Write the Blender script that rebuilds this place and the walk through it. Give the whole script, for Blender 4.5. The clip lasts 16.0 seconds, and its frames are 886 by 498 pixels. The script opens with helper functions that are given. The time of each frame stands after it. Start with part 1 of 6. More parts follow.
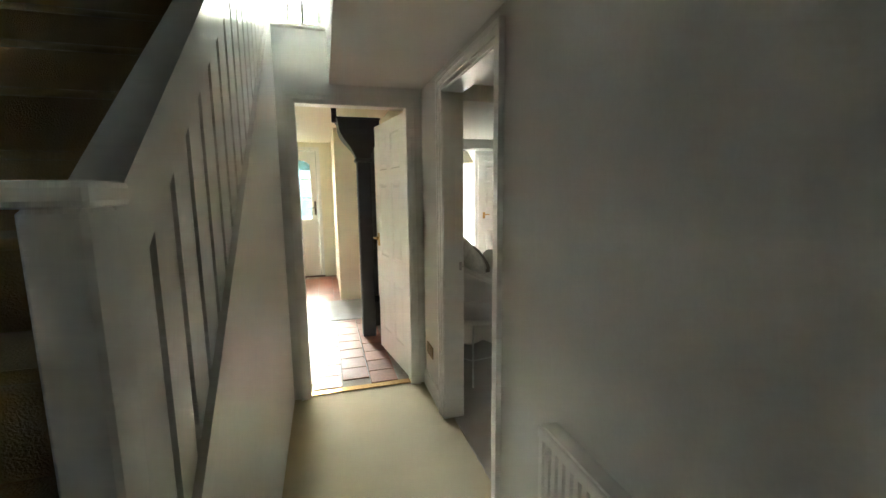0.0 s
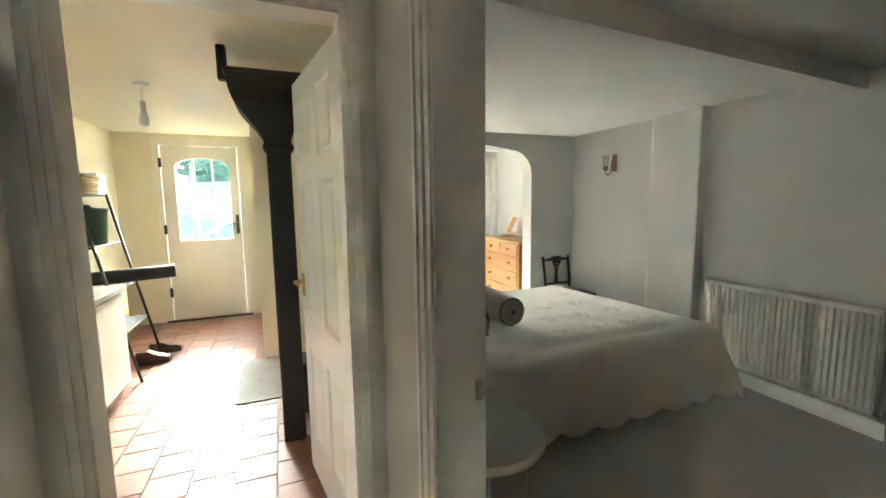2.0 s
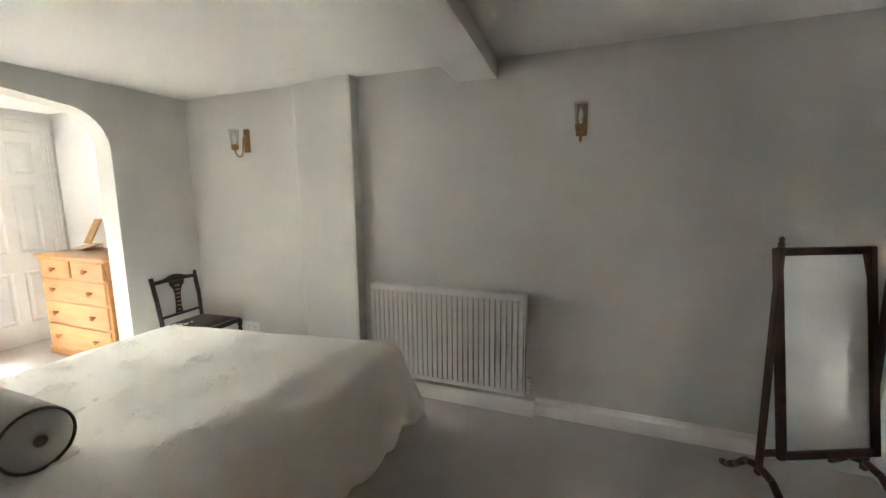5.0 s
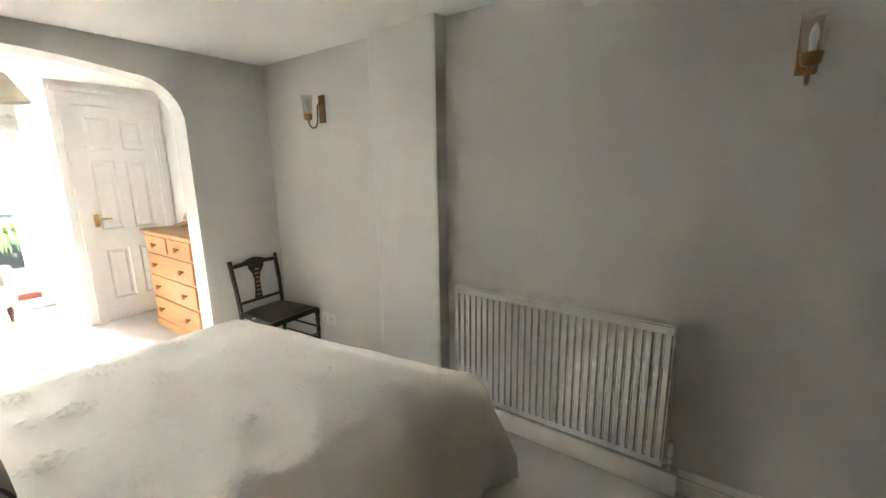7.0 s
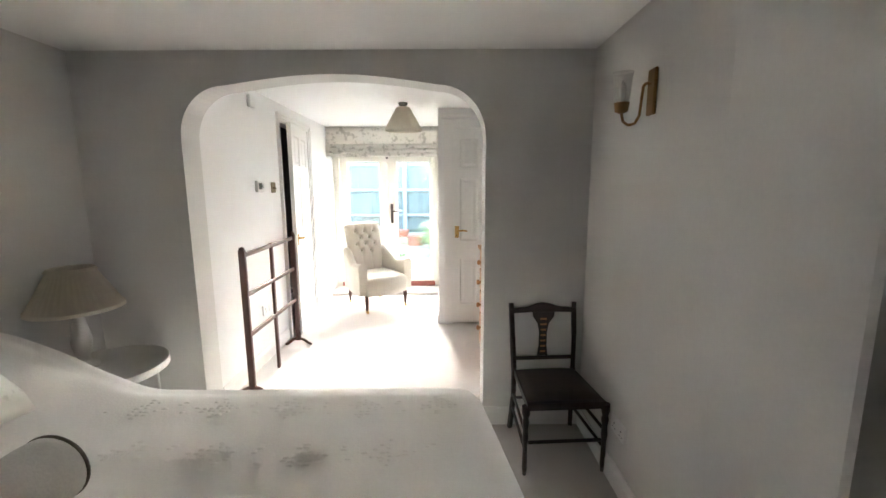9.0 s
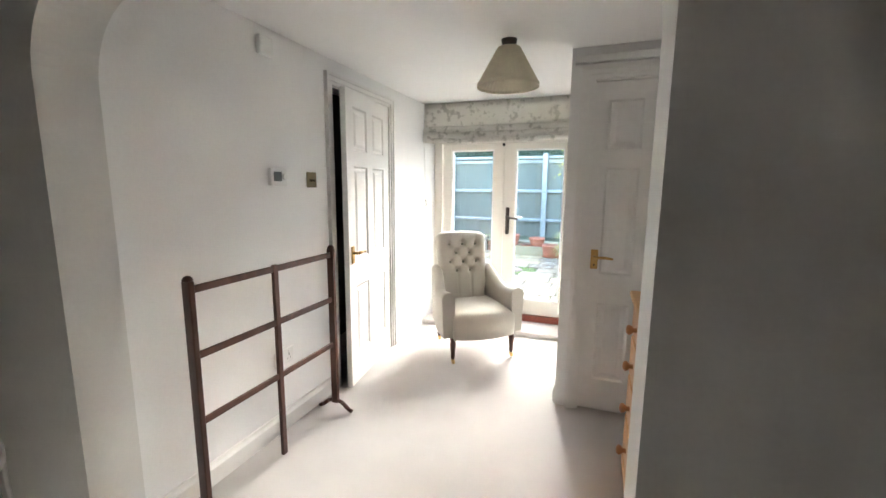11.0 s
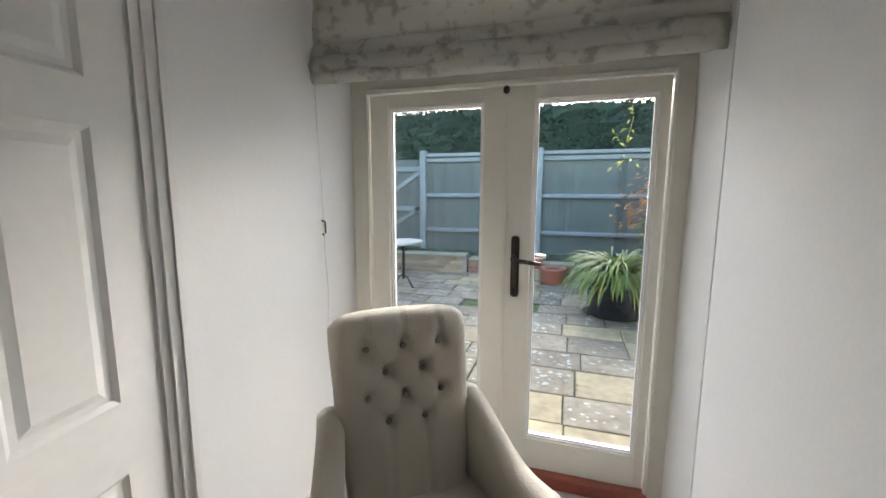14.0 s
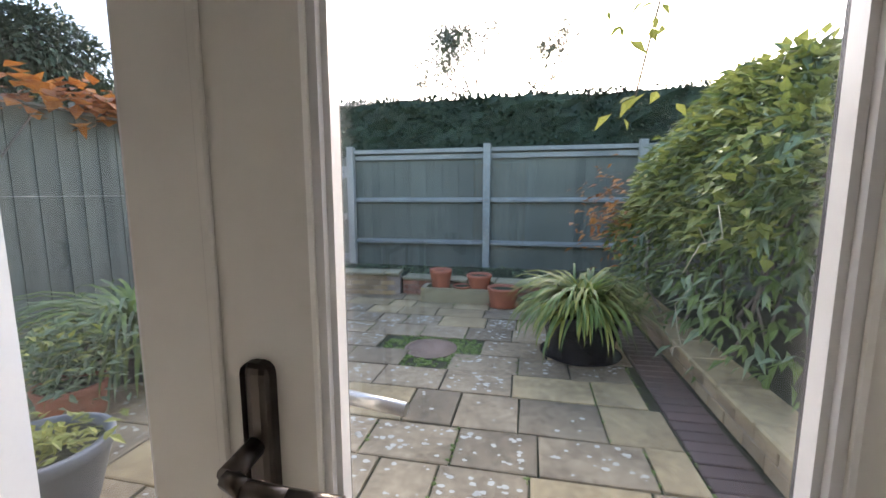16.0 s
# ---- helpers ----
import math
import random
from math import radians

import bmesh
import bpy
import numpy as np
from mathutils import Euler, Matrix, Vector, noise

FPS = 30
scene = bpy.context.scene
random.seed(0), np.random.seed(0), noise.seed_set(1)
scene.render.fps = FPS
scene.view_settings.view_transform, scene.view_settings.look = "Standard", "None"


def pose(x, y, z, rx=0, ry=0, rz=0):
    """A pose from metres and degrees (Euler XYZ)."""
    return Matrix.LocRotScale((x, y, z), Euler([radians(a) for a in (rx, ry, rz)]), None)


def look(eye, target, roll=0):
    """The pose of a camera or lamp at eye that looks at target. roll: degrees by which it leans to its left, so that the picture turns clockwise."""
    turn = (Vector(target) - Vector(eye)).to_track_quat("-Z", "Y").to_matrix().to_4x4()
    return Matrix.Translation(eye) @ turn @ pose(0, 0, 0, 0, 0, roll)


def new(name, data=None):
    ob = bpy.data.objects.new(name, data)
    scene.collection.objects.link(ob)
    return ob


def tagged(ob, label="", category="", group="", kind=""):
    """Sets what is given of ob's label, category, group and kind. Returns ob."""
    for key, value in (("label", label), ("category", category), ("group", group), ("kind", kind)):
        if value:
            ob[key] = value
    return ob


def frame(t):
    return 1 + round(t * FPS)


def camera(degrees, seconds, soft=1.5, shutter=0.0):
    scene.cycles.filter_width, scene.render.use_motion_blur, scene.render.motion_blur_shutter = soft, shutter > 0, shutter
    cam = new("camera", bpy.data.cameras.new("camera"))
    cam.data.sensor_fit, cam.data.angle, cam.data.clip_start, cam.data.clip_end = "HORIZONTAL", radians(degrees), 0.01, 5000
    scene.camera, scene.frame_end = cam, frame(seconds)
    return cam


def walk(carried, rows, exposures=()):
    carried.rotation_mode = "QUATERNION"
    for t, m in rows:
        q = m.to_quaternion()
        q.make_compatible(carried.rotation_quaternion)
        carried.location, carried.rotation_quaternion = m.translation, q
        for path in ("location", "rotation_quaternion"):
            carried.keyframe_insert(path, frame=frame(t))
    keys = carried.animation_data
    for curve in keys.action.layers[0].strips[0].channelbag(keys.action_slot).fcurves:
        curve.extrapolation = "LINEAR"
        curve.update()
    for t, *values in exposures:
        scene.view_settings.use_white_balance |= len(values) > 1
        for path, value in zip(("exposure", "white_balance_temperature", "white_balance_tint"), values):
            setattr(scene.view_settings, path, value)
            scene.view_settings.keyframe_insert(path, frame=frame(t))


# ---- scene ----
cam = camera(94.6, 16.0)
PATH = [
    (0, (-0.168, -0.591, 1.415), (0.381, 1.311, 1.131), -0.6),
    (0.5, (-0.088, -0.269, 1.424), (0.509, 1.622, 1.162), -0.9),
    (1, (-0.022, 0.109, 1.432), (0.591, 1.997, 1.19), -0.9),
    (1.5, (0.085, 0.515, 1.414), (0.708, 2.402, 1.183), -0.8),
    (2, (0.198, 0.886, 1.399), (0.925, 2.734, 1.163), -0.8),
    (2.5, (0.298, 1.162, 1.378), (1.263, 2.899, 1.148), -0.8),
    (3, (0.494, 1.315, 1.347), (1.748, 2.857, 1.122), -1.0),
    (3.5, (0.643, 1.43, 1.372), (2.184, 2.681, 1.126), -1.6),
    (4, (0.737, 1.529, 1.366), (2.509, 2.428, 1.133), -1.4),
    (4.2, (0.78, 1.57, 1.352), (2.618, 2.325, 1.12), -1.4),
    (6.5, (1.389, 1.774, 1.385), (3.179, 2.575, 0.991), -0.8),
    (7, (1.561, 1.909, 1.388), (3.147, 3.058, 0.983), -1.0),
    (7.5, (1.812, 2.015, 1.392), (3.072, 3.521, 1.009), -0.8),
    (8, (2.042, 2.177, 1.375), (2.899, 3.951, 1.03), -0.5),
    (8.5, (2.298, 2.35, 1.387), (2.721, 4.276, 1.056), -0.5),
    (9, (2.552, 2.53, 1.405), (2.558, 4.506, 1.096), -0.3),
    (9.6, (2.93, 2.86, 1.395), (2.78, 4.84, 1.085), -0.1),
    (10.2, (3.0, 3.42, 1.38), (2.58, 5.37, 1.07), 0.1),
    (10.8, (2.8, 3.9, 1.365), (2.18, 5.78, 1.06), 0.3),
    (11.3, (2.569, 4.248, 1.354), (1.817, 6.078, 1.058), 0.5),
    (11.5, (2.538, 4.392, 1.355), (1.779, 6.219, 1.062), 0.4),
    (12, (2.431, 4.728, 1.352), (1.653, 6.548, 1.064), 0.4),
    (12.5, (2.278, 5.088, 1.352), (1.509, 6.912, 1.068), 0.3),
    (13, (2.197, 5.473, 1.333), (1.451, 7.308, 1.055), 0.1),
    (13.5, (2.161, 5.849, 1.336), (1.482, 7.709, 1.054), 0.3),
    (14, (2.113, 6.277, 1.353), (1.52, 8.166, 1.072), 0.2),
    (14.5, (2.118, 6.699, 1.328), (1.607, 8.613, 1.052), -0.0),
    (15, (2.147, 7.138, 1.33), (1.697, 9.069, 1.067), -0.4),
    (15.5, (2.142, 7.44, 1.332), (1.725, 9.382, 1.084), -0.8),
    (16, (2.154, 7.67, 1.33), (1.754, 9.613, 1.073), -0.1),
]

EXPOSURES = [
    (0.0, 6.0, 6400, -2), (1.0, 5.9, 6400, -3), (2.0, 6.15, 6400, -3), (3.0, 6.55, 6350, 3), (4.2, 6.5, 6350, 4), (6.5, 6.55, 6450, 4),
    (8.0, 5.7, 6300, 7), (9.0, 5.3, 6250, 8), (10.5, 4.65, 6300, 9), (11.5, 4.2, 6300, 8), (12.5, 3.6, 6300, 8), (14.0, 2.85, 6250, 10),
    (15.0, 2.45, 6300, 12), (16.0, 2.3, 6550, 16),
]
walk(cam, [(t, look(eye, target, roll)) for t, eye, target, roll in PATH], EXPOSURES)

# ---- daylight ----
world = bpy.data.worlds.new("overcast_sky")
scene.world = world
world.use_nodes = True
sky = world.node_tree.nodes.new("ShaderNodeTexSky")
sky.sky_type, sky.sun_disc = "NISHITA", False
sky.sun_elevation, sky.sun_rotation = radians(21), radians(3)
sky.air_density, sky.dust_density, sky.ozone_density = 1.0, 2.0, 1.0
back = world.node_tree.nodes["Background"]
back.inputs["Strength"].default_value = 0.15
world.node_tree.links.new(sky.outputs["Color"], back.inputs["Color"])
sun = new("sun", bpy.data.lights.new("sun", "SUN"))
sun.data.energy, sun.data.angle, sun.data.color = 0.85, radians(34), (1.0, 0.985, 0.96)
sun.matrix_world = look((1.8 - 13 * math.tan(radians(-3)), 20, 13.13 * math.tan(radians(21))), (1.8, 7, 0))


# ---- materials ----
def mat(name, colour, rough=0.6, vary=0.12, grain=40.0, blotch=3.0, bump=0.15, metal=0.0, second=None, stretch=(1, 1, 1), piece=0.0, sheen=0.0, sharp=0.18, through_light=0.0):
    """A procedural surface: base colour varied by a broad and a fine noise, with fine relief."""
    m = bpy.data.materials.new(name)
    m.use_nodes = True
    nodes, links = m.node_tree.nodes, m.node_tree.links
    bsdf = nodes["Principled BSDF"]
    co = nodes.new("ShaderNodeTexCoord")
    mp = nodes.new("ShaderNodeMapping")
    mp.inputs["Scale"].default_value = stretch
    links.new(co.outputs["Object"], mp.inputs["Vector"])
    info = nodes.new("ShaderNodeObjectInfo")
    shift = nodes.new("ShaderNodeVectorMath")
    shift.operation = "MULTIPLY_ADD"
    links.new(info.outputs["Random"], shift.inputs[0])
    shift.inputs[1].default_value = (17.0, 31.0, 13.0)
    links.new(mp.outputs["Vector"], shift.inputs[2])
    big, fine = nodes.new("ShaderNodeTexNoise"), nodes.new("ShaderNodeTexNoise")
    for n, sc, det in ((big, blotch, 3.0), (fine, grain, 4.0)):
        n.inputs["Scale"].default_value, n.inputs["Detail"].default_value = sc, det
        links.new(shift.outputs[0], n.inputs["Vector"])
    add = nodes.new("ShaderNodeMath")
    add.operation = "MULTIPLY_ADD"
    links.new(fine.outputs["Fac"], add.inputs[0])
    add.inputs[1].default_value = 0.5
    half = nodes.new("ShaderNodeMath")
    half.operation = "MULTIPLY"
    half.inputs[1].default_value = 0.5
    links.new(big.outputs["Fac"], half.inputs[0])
    links.new(half.outputs[0], add.inputs[2])
    ramp = nodes.new("ShaderNodeValToRGB")
    c0 = [max(0.0, c * (1 - vary)) for c in colour]
    c1 = [min(1.0, c * (1 + vary)) for c in colour] if second is None else second
    ramp.color_ramp.elements[0].position, ramp.color_ramp.elements[1].position = 0.5 - sharp, 0.5 + sharp
    ramp.color_ramp.elements[0].color, ramp.color_ramp.elements[1].color = (*c0, 1), (*c1, 1)
    links.new(add.outputs[0], ramp.inputs["Fac"])
    out = ramp.outputs["Color"]
    if piece:
        hsv = nodes.new("ShaderNodeHueSaturation")
        rng = nodes.new("ShaderNodeMapRange")
        rng.inputs["To Min"].default_value, rng.inputs["To Max"].default_value = 1 - piece, 1 + piece
        links.new(info.outputs["Random"], rng.inputs["Value"])
        links.new(rng.outputs["Result"], hsv.inputs["Value"])
        links.new(out, hsv.inputs["Color"])
        out = hsv.outputs["Color"]
    links.new(out, bsdf.inputs["Base Color"])
    bsdf.inputs["Roughness"].default_value, bsdf.inputs["Metallic"].default_value = rough, metal
    bsdf.inputs["Sheen Weight"].default_value = sheen
    if through_light:
        thin, mix = nodes.new("ShaderNodeBsdfTranslucent"), nodes.new("ShaderNodeMixShader")
        links.new(out, thin.inputs["Color"])
        mix.inputs["Fac"].default_value = through_light
        links.new(bsdf.outputs[0], mix.inputs[1])
        links.new(thin.outputs[0], mix.inputs[2])
        links.new(mix.outputs[0], nodes["Material Output"].inputs["Surface"])
    if bump:
        b = nodes.new("ShaderNodeBump")
        b.inputs["Strength"].default_value, b.inputs["Distance"].default_value = bump, 0.004
        links.new(fine.outputs["Fac"], b.inputs["Height"])
        links.new(b.outputs["Normal"], bsdf.inputs["Normal"])
    return m


GREY_PAINT = mat("warm_grey_wall_paint", (0.7, 0.69, 0.66), 0.75, 0.03, 90, 1.2, 0.08)
WHITE_WALL = mat("off_white_wall_paint", (0.86, 0.857, 0.845), 0.7, 0.03, 90, 1.2, 0.08)
CEILING_PAINT = mat("white_ceiling_paint", (0.88, 0.877, 0.865), 0.8, 0.02, 80, 1.5, 0.06)
CREAM_PAINT = mat("cream_wall_paint", (0.78, 0.72, 0.55), 0.65, 0.04, 80, 1.5, 0.08)
WHITE_GLOSS = mat("white_gloss_woodwork", (0.84, 0.83, 0.805), 0.28, 0.03, 30, 2.0, 0.03)
CREAM_GLOSS = mat("cream_upvc_frame", (0.8, 0.775, 0.7), 0.25, 0.02, 30, 2.0, 0.02)
CARPET = mat("beige_pile_carpet", (0.58, 0.535, 0.5), 0.95, 0.14, 260, 2.0, 0.9, sheen=0.3)
HALL_CARPET = mat("straw_hall_carpet", (0.56, 0.49, 0.33), 0.95, 0.14, 260, 2.0, 0.9, sheen=0.3)
STAIR_CARPET = mat("ochre_stair_carpet", (0.42, 0.28, 0.13), 0.95, 0.15, 220, 3.0, 0.8, sheen=0.3)
QUARRY = mat("terracotta_quarry_tile", (0.27, 0.115, 0.07), 0.5, 0.22, 35, 5.0, 0.15, piece=0.18)
GROUT = mat("grey_grout", (0.3, 0.26, 0.22), 0.9, 0.2, 60, 4.0, 0.3)
BLACK_IRON = mat("matt_black_iron", (0.012, 0.011, 0.011), 0.55, 0.3, 60, 6.0, 0.3)
DARK_WOOD = mat("dark_mahogany", (0.07, 0.024, 0.014), 0.35, 0.5, 30, 4.0, 0.1, stretch=(1, 1, 0.15), second=(0.12, 0.04, 0.022))
CHAIR_WOOD = mat("ebonised_walnut", (0.028, 0.014, 0.01), 0.35, 0.4, 30, 4.0, 0.1, stretch=(1, 1, 0.15))
PINE = mat("honey_pine", (0.5, 0.23, 0.075), 0.36, 0.2, 22, 2.5, 0.08, stretch=(1, 0.12, 1), second=(0.62, 0.31, 0.11))
PINE_UP = mat("honey_pine_upright", (0.5, 0.26, 0.1), 0.4, 0.2, 22, 2.5, 0.08, stretch=(1, 1, 0.1), second=(0.62, 0.36, 0.16))
KNOB_PINE = mat("pine_knob", (0.46, 0.22, 0.09), 0.35, 0.15, 30, 4.0, 0.05)
LINEN = mat("ivory_cotton_bedspread", (0.8, 0.775, 0.73), 0.9, 0.04, 120, 2.0, 0.35, sheen=0.25)
VALANCE = mat("cream_bed_valance", (0.66, 0.62, 0.54), 0.9, 0.05, 90, 3.0, 0.2)
TAUPE = mat("taupe_bolster_cloth", (0.56, 0.53, 0.485), 0.9, 0.08, 140, 4.0, 0.4, sheen=0.2)
SEAT_CLOTH = mat("dark_brown_hide", (0.035, 0.022, 0.015), 0.5, 0.3, 40, 6.0, 0.2)
MOCHA = mat("mocha_cushion_velvet", (0.16, 0.125, 0.1), 0.9, 0.2, 60, 5.0, 0.3, sheen=0.4)
TOILE = mat("sage_leaf_print_linen", (0.6, 0.58, 0.52), 0.9, 0.02, 24, 8.0, 0.05, second=(0.86, 0.84, 0.78), sharp=0.05, through_light=0.15)
print_ramp = next(n for n in TOILE.node_tree.nodes if n.type == "VALTORGB").color_ramp
print_ramp.elements[0].position, print_ramp.elements[1].position = 0.4, 0.475
DAMASK = mat("pale_damask_cushion", (0.5, 0.475, 0.42), 0.8, 0.05, 40, 10.0, 0.15, second=(0.68, 0.65, 0.58))
UPHOLSTERY = mat("sage_cream_upholstery", (0.48, 0.44, 0.365), 0.9, 0.06, 150, 3.0, 0.4, sheen=0.3)
BUTTON = mat("upholstery_button", (0.3, 0.28, 0.23), 0.85, 0.1, 80, 5.0, 0.2)
RAD_WHITE = mat("white_enamel_radiator", (0.78, 0.775, 0.75), 0.32, 0.02, 20, 2.0, 0.02)
PLASTIC = mat("white_plastic", (0.8, 0.8, 0.78), 0.4, 0.02, 20, 2.0, 0.0)
GREY_SCREEN = mat("grey_lcd", (0.16, 0.17, 0.17), 0.2, 0.05, 10, 2.0, 0.0)
BRASS = mat("aged_brass", (0.6, 0.38, 0.14), 0.3, 0.15, 25, 5.0, 0.05, metal=1.0)
ANTIQUE = mat("antique_brass", (0.2, 0.16, 0.1), 0.42, 0.2, 25, 5.0, 0.05, metal=1.0)
BRONZE = mat("dark_bronze_handle", (0.1, 0.085, 0.075), 0.35, 0.25, 25, 5.0, 0.05, metal=1.0)
STEEL = mat("satin_steel", (0.5, 0.49, 0.47), 0.35, 0.1, 25, 5.0, 0.05, metal=1.0)
SHADE_CLOTH = mat("pleated_cream_shade", (0.7, 0.65, 0.55), 0.85, 0.05, 60, 4.0, 0.2, through_light=0.3)
WHITE_METAL = mat("white_powder_coat", (0.78, 0.77, 0.74), 0.4, 0.03, 30, 3.0, 0.03)
RED_SILL = mat("red_brown_sill", (0.28, 0.075, 0.05), 0.4, 0.2, 30, 4.0, 0.1)
DOORMAT = mat("grey_doormat", (0.3, 0.28, 0.255), 0.95, 0.2, 200, 5.0, 0.9)
# near-black closet colour: shade painted in, not the plaster's own tone
CLOSET_SHADE = mat("closet_shade_colour", (0.08, 0.075, 0.07), 0.9, 0.1, 30, 3.0, 0.1)
GREEN_BOX = mat("dark_green_plastic", (0.035, 0.09, 0.055), 0.5, 0.15, 25, 4.0, 0.05)
WICKER = mat("straw_wicker", (0.5, 0.35, 0.16), 0.7, 0.25, 60, 8.0, 0.6)
BLACK_FOAM = mat("black_foam_mat", (0.018, 0.018, 0.02), 0.7, 0.2, 120, 5.0, 0.4)
LAMINATE = mat("grey_laminate_worktop", (0.32, 0.31, 0.29), 0.35, 0.15, 120, 6.0, 0.05)
FENCE_PAINT = mat("grey_green_fence_stain", (0.15, 0.16, 0.128), 0.8, 0.3, 30, 2.5, 0.4, stretch=(1, 1, 0.2), piece=0.12)
FENCE_RAIL = mat("weathered_fence_rail", (0.27, 0.285, 0.26), 0.8, 0.3, 30, 2.5, 0.4, piece=0.1)
SLATE_SLAB = mat("lichened_grey_slab", (0.2, 0.155, 0.095), 0.8, 0.3, 20, 4.5, 0.5, second=(0.37, 0.3, 0.195), piece=0.25)
GOLD_SLAB = mat("buff_sandstone_slab", (0.3, 0.23, 0.125), 0.8, 0.25, 18, 3.5, 0.4, second=(0.48, 0.38, 0.21), piece=0.2)
LICHEN = mat("white_lichen", (0.52, 0.52, 0.46), 0.9, 0.15, 60, 8.0, 0.4)
SOIL = mat("dark_joint_soil", (0.03, 0.028, 0.018), 0.95, 0.4, 40, 3.0, 0.6, second=(0.06, 0.07, 0.025))
MOSS = mat("green_moss", (0.12, 0.17, 0.04), 0.95, 0.4, 90, 9.0, 0.9)
BUFF_BRICK = mat("buff_garden_brick", (0.36, 0.27, 0.16), 0.85, 0.25, 40, 6.0, 0.5, piece=0.25)
RED_BRICK = mat("dull_red_brick", (0.3, 0.16, 0.11), 0.85, 0.25, 40, 6.0, 0.5, piece=0.25)
DARK_BRICK = mat("dark_edging_brick", (0.12, 0.085, 0.075), 0.7, 0.25, 40, 6.0, 0.4, piece=0.2)
STONE = mat("weathered_trough_stone", (0.3, 0.27, 0.17), 0.9, 0.3, 40, 5.0, 0.6)
TERRACOTTA = mat("terracotta_pot", (0.42, 0.15, 0.085), 0.75, 0.2, 30, 5.0, 0.2)
GLAZED = mat("dark_glazed_pot", (0.02, 0.02, 0.022), 0.2, 0.3, 12, 4.0, 0.05)
RUST = mat("rusted_cover", (0.26, 0.185, 0.14), 0.8, 0.3, 50, 5.0, 0.5)
TABLE_STONE = mat("pale_stone_tabletop", (0.45, 0.42, 0.34), 0.6, 0.15, 30, 5.0, 0.2)
HEDGE_GREEN = mat("clipped_hedge_green", (0.018, 0.04, 0.022), 0.7, 0.5, 60, 3.0, 0.5, second=(0.04, 0.075, 0.04))
LEAF_DARK = mat("dark_strap_leaf", (0.09, 0.17, 0.035), 0.45, 0.4, 8, 2.0, 0.05, through_light=0.3, second=(0.24, 0.34, 0.09))
LEAF_LIGHT = mat("fresh_leaf", (0.2, 0.28, 0.05), 0.5, 0.4, 6, 1.5, 0.05, through_light=0.35, second=(0.48, 0.48, 0.12))
LEAF_RED = mat("autumn_leaf", (0.42, 0.12, 0.03), 0.5, 0.4, 6, 1.5, 0.05, through_light=0.35, second=(0.65, 0.28, 0.05))
LEAF_BLUE = mat("blue_green_leaf", (0.1, 0.18, 0.09), 0.45, 0.4, 6, 1.5, 0.05, through_light=0.25, second=(0.28, 0.36, 0.2))
TREE_GREEN = mat("distant_tree_leaf", (0.05, 0.08, 0.045), 0.7, 0.4, 5, 1.0, 0.1)
# leaf colour lightened so that distant haze is painted into it
TREE_HAZE = mat("hazed_autumn_leaf", (0.2, 0.2, 0.16), 0.7, 0.4, 5, 1.0, 0.1)
BARK = mat("grey_brown_bark", (0.2, 0.17, 0.14), 0.9, 0.3, 40, 5.0, 0.6)
GRASS = mat("lawn_grass", (0.06, 0.1, 0.03), 0.9, 0.4, 60, 2.0, 0.5)
RENDER_WALL = mat("house_render", (0.6, 0.57, 0.5), 0.8, 0.1, 40, 2.0, 0.2)


def glass(name, tint=(1, 1, 1), rough=0.0):
    m = bpy.data.materials.new(name)
    m.use_nodes = True
    b = m.node_tree.nodes["Principled BSDF"]
    b.inputs["Base Color"].default_value = (*tint, 1)
    b.inputs["Transmission Weight"].default_value, b.inputs["Roughness"].default_value, b.inputs["IOR"].default_value = 1.0, rough, 1.45
    return m


GLASS = glass("clear_window_glass")
FROST = mat("etched_lamp_glass", (0.85, 0.85, 0.82), 0.15, 0.02, 30, 4.0, 0.0)
FROST.node_tree.nodes["Principled BSDF"].inputs["Alpha"].default_value = 0.14
OBSCURE = mat("obscured_glass", (0.8, 0.82, 0.82), 0.4, 0.02, 60, 4.0, 0.1, through_light=0.85)
AGED = mat("brown_lacquered_brass", (0.27, 0.15, 0.06), 0.35, 0.2, 25, 5.0, 0.05, metal=0.8)
MIRROR = mat("mirror_silver", (0.9, 0.9, 0.9), 0.02, 0.0, 10, 1, 0.0, metal=1.0)


# ---- mesh helpers ----
def box(x0, y0, z0, x1, y1, z1, bm=None, bev=0.0, seg=1):
    bm = bm or bmesh.new()
    b = bmesh.new() if bev else bm
    m = Matrix.Translation(((x0 + x1) / 2, (y0 + y1) / 2, (z0 + z1) / 2)) @ Matrix.Diagonal((abs(x1 - x0), abs(y1 - y0), abs(z1 - z0), 1))
    bmesh.ops.create_cube(b, size=1, matrix=m)
    if bev:
        bmesh.ops.bevel(b, geom=list(b.edges), offset=bev, segments=seg, profile=0.5, affect="EDGES")
        join(bm, b)
    return bm


def join(bm, other, m=None):
    """Adds the faces of other to bm, moved by m, and frees other."""
    at = {v: bm.verts.new(m @ v.co if m else v.co) for v in other.verts}
    for f in other.faces:
        nf = bm.faces.new([at[v] for v in f.verts])
        nf.smooth = f.smooth
    other.free()
    return bm


